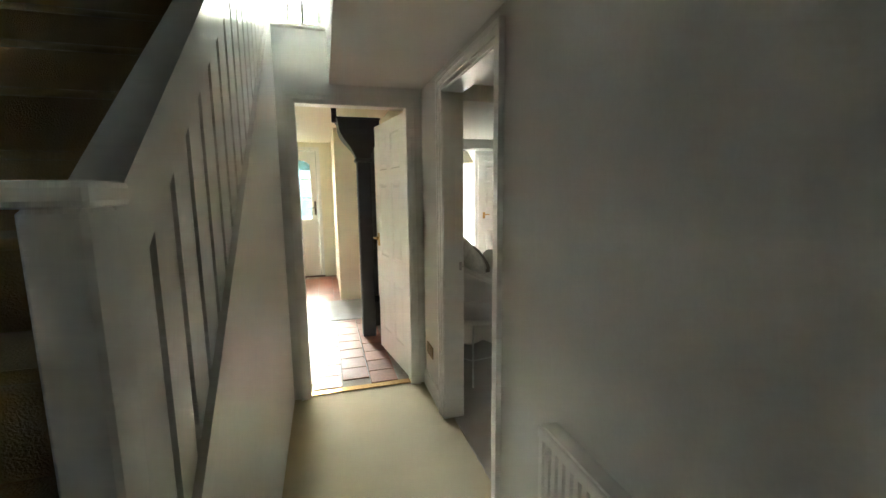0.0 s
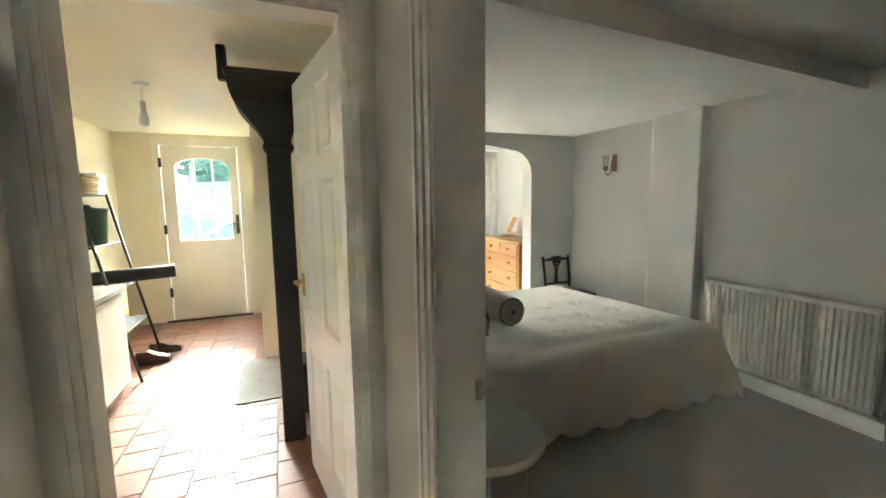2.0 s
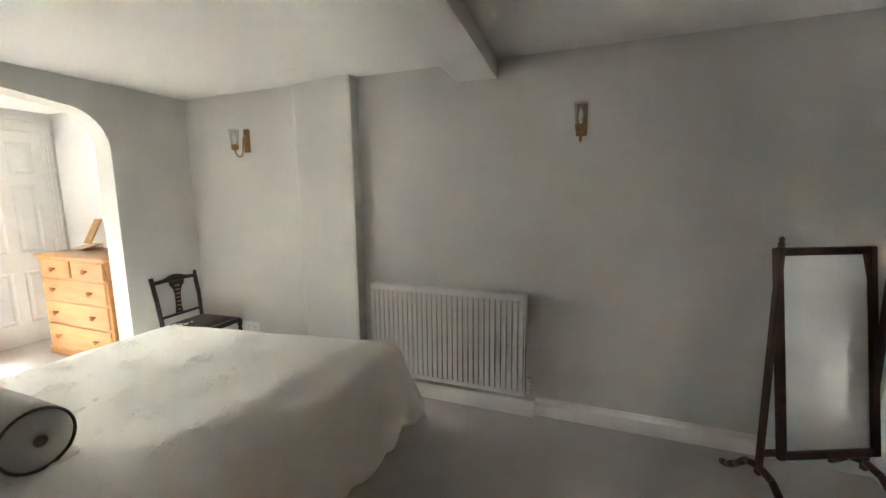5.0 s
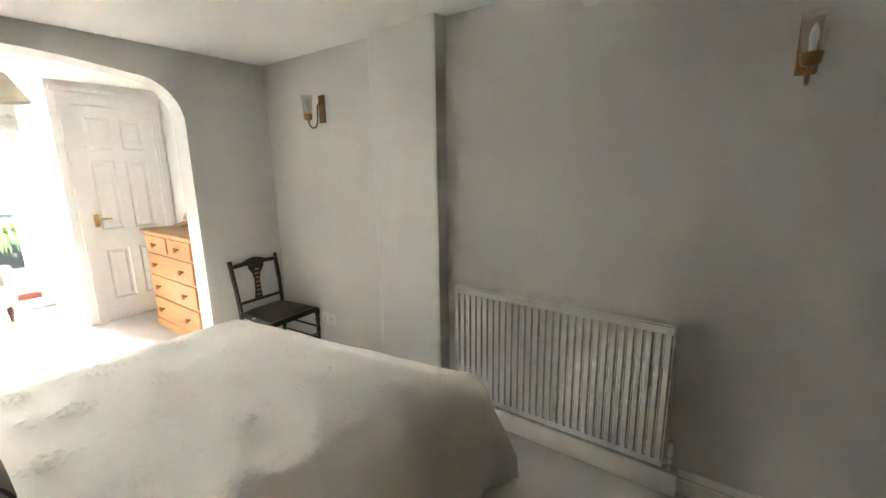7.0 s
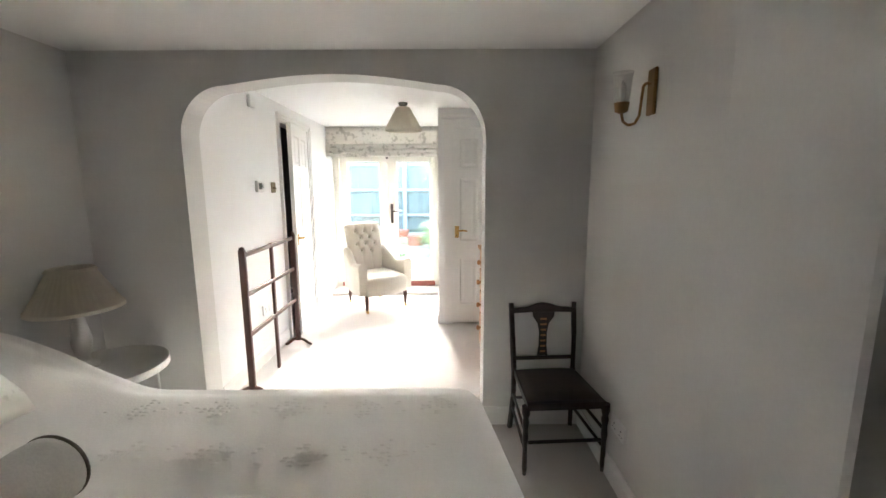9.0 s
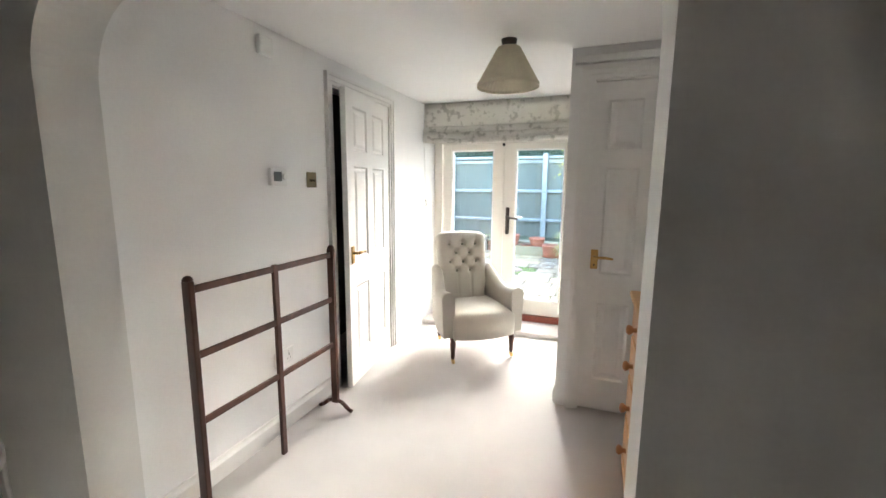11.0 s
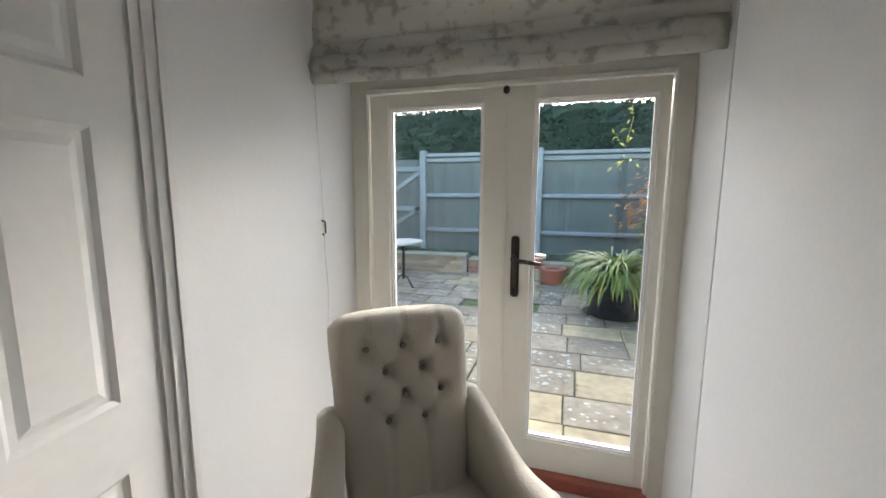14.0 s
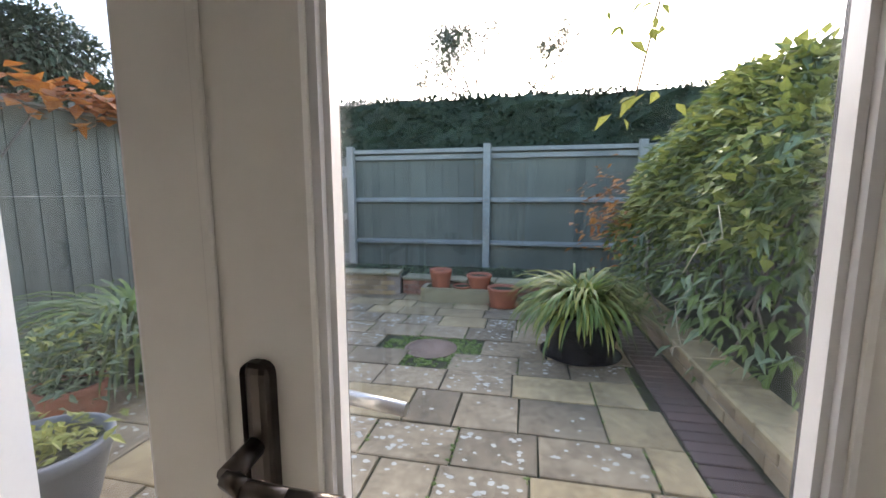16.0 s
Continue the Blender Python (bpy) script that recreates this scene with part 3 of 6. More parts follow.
for x0, x1, gx0, gx1 in ((1.213, 1.838, 1.303, 1.742), (1.844, 2.447, 1.952, 2.41)):
    leaf = part("door_leaf", box(x0, 8.025, 0.107, gx0, 8.095, 1.783, bev=0.003), CREAM_GLOSS, french)
    bm = box(gx1, 8.025, 0.107, x1, 8.095, 1.783, bev=0.003)
    box(gx0, 8.0255, 0.107, gx1, 8.0945, 0.245, bm)
    box(gx0, 8.0255, 1.722, gx1, 8.0945, 1.783, bm)
    part("leaf_rails", bm, CREAM_GLOSS, leaf)
    b = bmesh.new()
    for ins, y0, y1 in ((0.0, 8.033, 8.05), (0.007, 8.042, 8.062)):
        for bx in ((gx0 + ins - 0.001, gx0 + ins + 0.009), (gx1 - ins - 0.009, gx1 - ins + 0.001)):
            box(bx[0], y0, 0.244, bx[1], y1, 1.723, b)
        for bz in ((0.244 + ins, 0.254 + ins), (1.713 - ins, 1.723 - ins)):
            box(gx0, y0 + 0.001, bz[0], gx1, y1 - 0.001, bz[1], b)
    part("glazing_bead", b, WHITE_GLOSS, leaf)
    b = box(gx0, 8.075, 0.244, gx0 + 0.008, 8.083, 1.723)
    box(gx1 - 0.008, 8.075, 0.244, gx1, 8.083, 1.723, b)
    part("gasket", b, BLACK_IRON, leaf)
    pane = part("pane", box(gx0, 8.066, 0.244, gx1, 8.072, 1.723), GLASS, leaf)
    pane.visible_shadow = False
plate = part("handle_plate", box(1.873, 8.013, 0.9, 1.907, 8.026, 1.165, bev=0.0125, seg=3), BRONZE, french, "dark bronze back plate")
b = tube((1.886, 8.016, 1.075), (1.886, 7.972, 1.07), 0.011)
sweep([(1.886, 7.972, 1.07), (1.91, 7.966, 1.066), (1.95, 7.968, 1.062), (2.0, 7.975, 1.056)], 0.0095, b)
part("lever", b, BRONZE, plate)
part("outer_lever", sweep([(1.886, 8.1, 1.075), (1.886, 8.14, 1.073), (1.93, 8.145, 1.068), (2.01, 8.14, 1.062)], 0.0095), STEEL, plate)
part("keyhole", box(1.881, 8.0125, 0.915, 1.891, 8.016, 0.94), BLACK_IRON, plate)
part("cord_weight", lathe([(0.004, 0.0), (0.013, 0.008), (0.014, 0.02), (0.008, 0.032)], (1.838, 8.01, 1.745), 12), BLACK_IRON, french)
part("astragal", box(1.836, 8.018, 0.107, 1.848, 8.0255, 1.783, bev=0.002), CREAM_GLOSS, french)
french.location.z = 0

# ---- roman blind ----
blind = thing("roman_blind", "cream roman blind with sage leaf print, half raised", "blind")


def cloth_strip(x0, x1, profile, wob, bm=None, seg=40):
    """A hanging cloth whose cross-section (y, z) runs down, with sag and ripple along x."""
    bm = bm or bmesh.new()
    rows = []
    for i, (y, z) in enumerate(profile):
        row = []
        for k in range(seg + 1):
            u = k / seg
            n = noise.noise((u * 7.0, i * 0.8, 3.1)) * wob
            row.append(bm.verts.new((x0 + (x1 - x0) * u + 0.004 * noise.noise((i * 1.3, u * 2, 9)), y + n, z + 0.4 * n - 0.012 * math.sin(math.pi * u) * min(1, i / 3))))
        rows.append(row)
    for ra, rb in zip(rows, rows[1:]):
        for k in range(seg):
            bm.faces.new((ra[k], ra[k + 1], rb[k + 1], rb[k])).smooth = True
    return bm


def thicken(bm, t):
    bmesh.ops.solidify(bm, geom=list(bm.faces), thickness=t)
    return bm


part("head_rail", box(1.126, 7.735, 2.085, 2.52, 7.775, 2.122), WHITE_GLOSS, blind)
part("cloth", thicken(cloth_strip(1.128, 2.518, [(7.73, 2.118), (7.728, 2.05), (7.724, 1.98), (7.722, 1.935), (7.732, 1.9)], 0.012), 0.004), TOILE, blind)
for zt, yy in ((1.915, 7.7), (1.87, 7.688), (1.83, 7.695)):
    prof = [(yy + 0.035, zt), (yy + 0.012, zt - 0.012), (yy, zt - 0.045), (yy + 0.012, zt - 0.068), (yy + 0.04, zt - 0.062)]
    part("fold", thicken(cloth_strip(1.128, 2.518, prof, 0.022), 0.004), TOILE, blind)
cleat = thing("cord_cleat", "small dark cord cleat with hanging blind cord", "cleat", (1.122, 7.744, 1.2))
part("hook", sweep([(0.004, 0, 0.03), (0.018, 0, 0.025), (0.02, 0, -0.02), (0.006, 0.0, -0.03)], 0.004), ANTIQUE, cleat)
part("cord", sweep([(0.015, 0.0, 0.02), (0.02, -0.012, -0.1), (0.018, 0.008, -0.28), (0.012, -0.005, -0.5)], 0.0022, n=5), WHITE_METAL, cleat, "white cotton cord")
part("upper_cord", sweep([(0.015, 0.0, 0.02), (0.016, -0.02, 0.3), (0.012, -0.03, 0.62)], 0.0018, n=5), WHITE_METAL, cleat, "white cotton cord")


# ---- bed ----
def smooth01(a, b, v):
    u = max(0.0, min(1.0, (v - a) / (b - a)))
    return u * u * (3 - 2 * u)


BX0, BX1, BY0, BY1, BTOP = 0.64, 2.71, 2.74, 4.12, 0.585
bed = thing("double_bed", "double bed with an ivory scalloped bedspread over the pillows", "bed", (0, 0, 0))
part("divan", box(BX0, BY0 + 0.03, 0.05, BX1 - 0.12, BY1 - 0.03, 0.4, bev=0.02, seg=2), VALANCE, bed, "cream divan base")
part("mattress", box(BX0, BY0 + 0.02, 0.4, BX1 - 0.11, BY1 - 0.02, 0.555, bev=0.04, seg=3), LINEN, bed)


def top_z(x, y):
    """Height of the spread: a level top, a long rise over the pillows at the head."""
    rise = 0.275 * smooth01(1.42, 0.64, x) * (1 - 0.35 * smooth01(0.16, 0.0, abs(y - 3.43)) * 0.6)
    sag = 0.012 * noise.noise((x * 2.2, y * 2.2, 1.0)) + 0.006 * noise.noise((x * 6, y * 6, 4.0))
    return BTOP + rise + sag


bm = bmesh.new()
# a sheet in (u, v): inside the top it follows top_z; beyond an edge it bends down and flares to the hem
NU, NV = 120, 130
DROP = 0.5
u0, u1 = BX0, BX1 + DROP
v0, v1 = BY0 - DROP, BY1 + DROP
grid = []
for i in range(NU + 1):
    u = u0 + (u1 - u0) * i / NU
    row = []
    for j in range(NV + 1):
        v = v0 + (v1 - v0) * j / NV
        ox, oy = max(0.0, u - BX1), max(0.0, BY0 - v) + max(0.0, v - BY1)
        sy = -1 if v < BY0 else 1
        cx, cy = min(u, BX1), min(max(v, BY0), BY1)
        over = math.hypot(ox, oy)
        z = top_z(cx, cy)
        if over > 0:
            z -= 0.03
            ax, ay = ox / over, oy / over * sy
            d = min(over, DROP)
            r = 0.11
            arc = r * math.pi / 2
            if d < arc:
                a = d / r
                out, down = r * math.sin(a), r * (1 - math.cos(a))
            else:
                out, down = r + 0.14 * (d - arc) , r + (d - arc)
            height = z - 0.085
            k = height / (0.11 + DROP - 0.11 * math.pi / 2)
            corner = min(ox, oy) / max(over, 1e-6)
            fold = 0.022 * smooth01(0.1, 0.5, d) * (math.sin((u * 1.0 + v * 1.3) * 11.0) * 0.5 + noise.noise((u * 5, v * 5, 7)))
            out = out * (1 + 0.85 * corner * smooth01(0.1, 0.5, d)) + fold
            edge = smooth01(0.36, 0.5, d)
            t = (u if oy > ox else v)
            scallop = 0.045 * (1 - abs(math.sin(t * math.pi / 0.22))) * edge
            x, y = cx + ax * out, cy + ay * out
            z = z - min(down * k, height) + scallop
        else:
            x, y = cx, cy
            e = min(BX1 - cx, cy - BY0, BY1 - cy)
            z -= 0.03 * smooth01(0.12, 0.0, e) ** 2
        x += 0.14 * (3.5 - y) * smooth01(1.6, 2.6, cx)
        row.append(bm.verts.new((x, y, z)))
    grid.append(row)
for i in range(NU):
    for j in range(NV):
        uu, vv = u0 + (u1 - u0) * (i + 0.5) / NU, v0 + (v1 - v0) * (j + 0.5) / NV
        ox, oy = max(0.0, uu - BX1), max(0.0, BY0 - vv) + max(0.0, vv - BY1)
        if math.hypot(ox, oy) < DROP * 1.03:
            bm.faces.new((grid[i][j], grid[i + 1][j], grid[i + 1][j + 1], grid[i][j + 1])).smooth = True
loose = [v for v in bm.verts if not v.link_faces]
bmesh.ops.delete(bm, geom=loose, context="VERTS")
bmesh.ops.smooth_vert(bm, verts=bm.verts, factor=0.5, use_axis_x=True, use_axis_y=True, use_axis_z=True)
thicken(bm, 0.006)
for f in bm.faces:
    f.smooth = True
part("bedspread", bm, LINEN, bed, "ivory cotton bedspread with a scalloped hem")
# raised tufts in scattered sprigs on the spread
rng = random.Random(4)
bm = bmesh.new()
blob = [(math.cos(k * math.tau / 6), math.sin(k * math.tau / 6)) for k in range(6)]
for gx in range(5):
    for gy in range(5):
        cx, cy = 1.45 + gx * 0.27 + (gy % 2) * 0.13, 2.86 + gy * 0.27
        if cx > 2.62 or cy > 4.05:
            continue
        spots = [(du * 0.024, dv * 0.02) for du in range(-3, 4) for dv in range(-3, 4) if abs(du) + abs(dv) < 4 and rng.random() < 0.75]
        spots += [(0.12, 0.02), (0.13, 0.04), (-0.12, -0.03)]
        for du, dv in spots:
            px, py = cx + du + rng.uniform(-0.005, 0.005), cy + dv + rng.uniform(-0.005, 0.005)
            if px > BX1 - 0.05 or py > BY1 - 0.03 or py < BY0 + 0.03:
                continue
            z = top_z(px, py) + 0.0085
            e = min(BX1 - px, py - BY0, BY1 - py)
            z -= 0.03 * smooth01(0.12, 0.0, e) ** 2
            a, b = rng.uniform(0.009, 0.017), rng.uniform(0.006, 0.009)
            low = [bm.verts.new((px + a * c, py + b * s, z)) for c, s in blob]
            high = [bm.verts.new((px + 0.35 * a * c, py + 0.35 * b * s, z + 0.0032)) for c, s in blob]
            bm.faces.new(high)
            for k in range(6):
                bm.faces.new((low[k], low[(k + 1) % 6], high[(k + 1) % 6], high[k])).smooth = True
tufts = tagged(part("tufting", bm, LINEN, bed, "raised cotton sprigs"), kind="stuff")


def cushion(name, w, h, d, material, label, m, puff=0.6, seams=True):
    """A stuffed cushion, lying in its own xy plane, thickest in the middle."""
    bm = bmesh.new()
    n = 22
    sides = []
    for s in (1, -1):
        g = []
        for i in range(n + 1):
            row = []
            for j in range(n + 1):
                a, b = 2 * i / n - 1, 2 * j / n - 1
                f = max(0.0, (1 - a ** 4) * (1 - b ** 4)) ** puff
                pinch = 1 - 0.07 * (1 - abs(a)) * abs(b) - 0.07 * (1 - abs(b)) * abs(a)
                wob = 0.012 * noise.noise((a * 2.2, b * 2.2, s * 3 + w * 10))
                row.append(bm.verts.new((a * w / 2 * pinch, b * h / 2 * pinch, s * (d / 2 * f) + wob * f)))
            g.append(row)
        for i in range(n):
            for j in range(n):
                q = (g[i][j], g[i + 1][j], g[i + 1][j + 1], g[i][j + 1])
                bm.faces.new(q if s > 0 else q[::-1]).smooth = True
    bmesh.ops.remove_doubles(bm, verts=bm.verts, dist=0.0008)
    ob = solid(name, bm, material, label, "cushion")
    ob.matrix_world = m
    return ob


# the cushions lean on the covered pillows, beside the bolster
cushion("cushion", 0.5, 0.52, 0.2, DAMASK, "pale damask cushion leaning on the covered pillows", pose(1.06, 3.08, 0.84, 0, 48, 0), 0.4)
cushion("cushion", 0.36, 0.36, 0.15, MOCHA, "dark mocha cushion leaning behind the bolster", pose(1.28, 3.32, 0.735, 0, 48, 0), 0.4)
cushion("cushion", 0.36, 0.36, 0.14, TOILE, "leaf-printed cushion leaning on the covered pillows", pose(1.03, 3.66, 0.78, 0, 45, 0), 0.4)
bolster = thing("bolster", "taupe round bolster cushion with dark piping", "bolster", (1.54, 3.09, BTOP + 0.098), 0)
prof = [(0.005, 0), (0.03, -0.003), (0.075, 0.004), (0.09, 0.02), (0.094, 0.06), (0.095, 0.2), (0.094, 0.36), (0.09, 0.4), (0.075, 0.416), (0.005, 0.42)]
b = lathe(prof, (0, 0, 0), 28)
bmesh.ops.transform(b, matrix=Matrix.Rotation(radians(-90), 4, "X"), verts=b.verts)
part("body", b, TAUPE, bolster)
for yy in (0.012, 0.408):
    b = lathe([(0.088 + 0.0045 * math.cos(k * math.tau / 8), 0.0045 * math.sin(k * math.tau / 8)) for k in range(9)], (0, 0, 0), 32, caps=False)
    bmesh.ops.transform(b, matrix=pose(0, yy, 0, -90), verts=b.verts)
    part("piping", b, MOCHA, bolster, "dark piping")
    b = lathe([(0.016, 0), (0.016, 0.004), (0.01, 0.009)], (0, 0, 0), 12)
    bmesh.ops.transform(b, matrix=pose(0, 0.0 if yy < 0.2 else 0.42, 0, 90 if yy < 0.2 else -90), verts=b.verts)
    part("button", b, MOCHA, bolster, "dark covered button")


# ---- radiators ----
def radiator(name, length, height, flutes, label):
    """A fluted panel radiator along +x of its own space, front at -y."""
    ob = thing(name, label, "radiator")
    prof, pitch = [], length / flutes
    for k in range(flutes):
        x = k * pitch
        prof += [(x, 0.0), (x + pitch * 0.16, -0.01), (x + pitch * 0.72, -0.01), (x + pitch * 0.88, 0.0)]
    prof.append((length, 0.0))
    bm = bmesh.new()
    z0, z1 = 0.03, height - 0.03
    lo, hi = [bm.verts.new((x, y, z0)) for x, y in prof], [bm.verts.new((x, y, z1)) for x, y in prof]
    for k in range(len(prof) - 1):
        bm.faces.new((lo[k], lo[k + 1], hi[k + 1], hi[k]))
    box(0, 0.004, 0.0, length, 0.016, height, bm)
    box(0, -0.013, height - 0.032, length, 0.001, height, bm, bev=0.003)
    box(0, -0.008, 0, length, 0.001, 0.032, bm, bev=0.003)
    part("panel", bm, RAD_WHITE, ob)
    part("top_grille", box(0.004, 0.0, height - 0.004, length - 0.004, 0.05, height + 0.004, bev=0.002), RAD_WHITE, ob)
    for x in (0.0, length):
        part("end_cap", box(x - 0.004, -0.006, 0.01, x + 0.004, 0.05, height, bev=0.003), RAD_WHITE, ob)
    return ob


rad = radiator("radiator", 1.035, 0.62, 30, "white fluted panel radiator below the wall light")
b = tube((0, 0, 0), (0, 0, 0.035), 0.011)
tube((0, 0, 0.035), (0, 0, 0.1), 0.016, 0.013, b)
rad.matrix_world = pose(3.298, 3.09, 0.132, 0, 0, -90)
valve = part("valve", b, PLASTIC, rad)
valve.matrix_basis = pose(1.06, 0.03, 0.01)
part("bracket", box(0.1, 0.05, 0.05, 0.14, 0.061, 0.55), RAD_WHITE, rad)
part("pipe", sweep([(1.06, 0.03, 0.012), (1.06, 0.03, -0.045), (1.1, 0.034, -0.052), (1.3, 0.036, -0.052)], 0.0085), WHITE_METAL, rad)
part("pipe_bracket", box(1.05, 0.022, -0.132, 1.07, 0.04, -0.05), BLACK_IRON, rad)
rad = radiator("radiator", 1.0, 0.58, 28, "white fluted panel radiator on the hall wall")
rad.matrix_world = pose(0.43, 0.43, 0.13, 0, 0, -90)
part("bracket", box(0.2, 0.05, 0.05, 0.24, 0.07, 0.5), RAD_WHITE, rad)

# ---- bedroom and sitting area: furniture ----
def bar(a, b, w, d, bm=None, bev=0.003):
    """A squared bar from a to b, w across and d deep."""
    bm = bm or bmesh.new()
    a, b = Vector(a), Vector(b)
    c = box(-w / 2, -d / 2, 0, w / 2, d / 2, (b - a).length, bev=bev)
    join(bm, c, Matrix.Translation(a) @ (b - a).to_track_quat("Z", "Y").to_matrix().to_4x4())
    return bm


def turned_leg(x, y, h, bm=None, r=0.024):
    prof = [(r * 0.55, 0.035), (r * 0.6, 0.05), (r * 0.8, 0.06), (r * 0.65, 0.07), (r * 0.8, h * 0.5), (r * 1.05, h * 0.8), (r * 0.8, h * 0.85), (r * 1.1, h * 0.9), (r * 1.1, h)]
    return lathe(prof, (x, y, 0), 14, bm)


def armchair():
    """A buttoned low armchair on castors; it faces -y of its own space."""
    ob = thing("armchair", "sage-cream buttoned upholstered armchair on dark castor legs", "armchair")
    seat_z = 0.36
    # seat: rounded front, domed top
    bm = bmesh.new()
    n = 20
    g = []
    for i in range(n + 1):
        row = []
        for j in range(n + 1):
            a, b = 2 * i / n - 1, 2 * j / n - 1
            front = 0.05 * (1 - a * a) * (1 if b < 0 else 0) * (-b)
            x, y = a * 0.255, b * 0.29 - 0.02 - front
            z = seat_z + 0.05 * max(0, (1 - a ** 6) * (1 - b ** 6)) ** 0.5
            row.append(bm.verts.new((x, y, z)))
        g.append(row)
    for i in range(n):
        for j in range(n):
            bm.faces.new((g[i][j], g[i + 1][j], g[i + 1][j + 1], g[i][j + 1])).smooth = True
    rim = [g[i][0] for i in range(n + 1)] + [g[n][j] for j in range(1, n + 1)] + [g[i][n] for i in range(n - 1, -1, -1)] + [g[0][j] for j in range(n - 1, 0, -1)]
    low = [bm.verts.new((v.co.x, v.co.y, 0.2)) for v in rim]
    for k in range(len(rim)):
        j = (k + 1) % len(rim)
        bm.faces.new((rim[k], low[k], low[j], rim[j])).smooth = True
    bm.faces.new(low)
    bmesh.ops.recalc_face_normals(bm, faces=bm.faces)
    part("seat", bm, UPHOLSTERY, ob)
    # back: tall, waisted above the arms, buttoned
    buttons = []
    for r, z in enumerate((0.86, 0.785, 0.71, 0.635)):
        for k in range(3 if r % 2 == 0 else 2):
            buttons.append(((k - 1) * 0.12 if r % 2 == 0 else (k - 0.5) * 0.12, z))
    pleats = [((k - 1) * 0.12, 0.86) for k in range(3)]

    def width(z):
        return 0.222 + 0.008 * smooth01(0.7, 0.9, z) - 0.025 * smooth01(0.62, 0.42, z)

    bm = bmesh.new()
    nu, nv = 44, 60
    front, rear = [], []
    for j in range(nv + 1):
        z = 0.36 + 0.6 * j / nv
        fr, rr = [], []
        for i in range(nu + 1):
            a = 2 * i / nu - 1
            w = width(z)
            x = a * w
            edge = (1 - a ** 8) ** 0.5 if abs(a) < 1 else 0.0
            lean = 0.16 + 0.2 * (z - 0.36)
            roll = 0.03 * smooth01(0.86, 0.97, z)
            topcap = math.sqrt(max(0.0, 1 - max(0.0, (z - 0.9) / 0.06) ** 2))
            y = lean - (0.055 * edge) * topcap - roll * 0.0
            for bx, bz in buttons:
                d = math.hypot(x - bx, z - bz)
                y += 0.028 * math.exp(-(d / 0.024) ** 2)
            for bx, bz in buttons:
                for s in (-1, 1):
                    # diagonal pleats between buttons
                    px, pz = bx + s * 0.06, bz - 0.075
                    if abs(px) < 0.15 and pz > 0.6:
                        t = max(0.0, min(1.0, ((x - bx) * (px - bx) + (z - bz) * (pz - bz)) / ((px - bx) ** 2 + (pz - bz) ** 2)))
                        d = math.hypot(x - bx - t * (px - bx), z - bz - t * (pz - bz))
                        y += 0.009 * math.exp(-(d / 0.009) ** 2)
            if z > 0.86:
                for bx, _ in pleats:
                    y += 0.012 * math.exp(-((x - bx) / 0.008) ** 2) * topcap
            if z < 0.635:
                for bx in (-0.06, 0.06):
                    y += 0.009 * math.exp(-((x - bx) / 0.008) ** 2)
            crown = 0.012 * (1 - a * a) - 0.035 * abs(a) ** 9 * smooth01(0.8, 0.96, z)
            fr.append(bm.verts.new((x, y, z + crown * j / nv)))
            rr.append(bm.verts.new((x * 0.98, lean + 0.075 * (0.4 + 0.6 * topcap) * max(edge, 0.25), z + crown * j / nv - 0.004)))
        front.append(fr)
        rear.append(rr)
    for j in range(nv):
        for i in range(nu):
            bm.faces.new((front[j][i], front[j][i + 1], front[j + 1][i + 1], front[j + 1][i])).smooth = True
            bm.faces.new((rear[j][i + 1], rear[j][i], rear[j + 1][i], rear[j + 1][i + 1])).smooth = True
        bm.faces.new((rear[j][0], front[j][0], front[j + 1][0], rear[j + 1][0])).smooth = True
        bm.faces.new((front[j][nu], rear[j][nu], rear[j + 1][nu], front[j + 1][nu])).smooth = True
    for i in range(nu):
        bm.faces.new((front[nv][i], front[nv][i + 1], rear[nv][i + 1], rear[nv][i])).smooth = True
    back = part("backrest", bm, UPHOLSTERY, ob, "deep-buttoned tall back")
    for bx, bz in buttons:
        b = lathe([(0.0115, 0.0), (0.01, 0.004), (0.004, 0.007)], (0, 0, 0), 10)
        bmesh.ops.transform(b, matrix=pose(bx, 0.16 + 0.2 * (bz - 0.36) - 0.03, bz, 90, 0, 0), verts=b.verts)
        part("button", b, BUTTON, back)
    # arms: swept scrolls
    for s in (-1, 1):
        bm = bmesh.new()
        rings = []
        for k in range(17):
            u = k / 16
            y = 0.24 - 0.52 * u
            z = 0.65 - 0.155 * smooth01(0.0, 0.6, u) + 0.02 * smooth01(0.6, 1.0, u)
            x = s * (0.235 + 0.055 * smooth01(0.0, 0.75, u))
            r = 0.04 + 0.012 * u
            ring = []
            for q in range(18):
                t = q * math.tau / 18
                cz, cx = math.sin(t), math.cos(t)
                zz = z + r * cz if cz > -0.25 else 0.21
                xx = x + cx * (r if cz > -0.25 else r * 0.8)
                ring.append(bm.verts.new((xx, y, zz)))
            rings.append(ring)
        for ra, rb in zip(rings, rings[1:]):
            for q in range(18):
                bm.faces.new((ra[q], ra[(q + 1) % 18], rb[(q + 1) % 18], rb[q])).smooth = True
        bm.faces.new(rings[0])
        bm.faces.new(rings[-1][::-1])
        bmesh.ops.recalc_face_normals(bm, faces=bm.faces)
        part("arm", bm, UPHOLSTERY, ob)
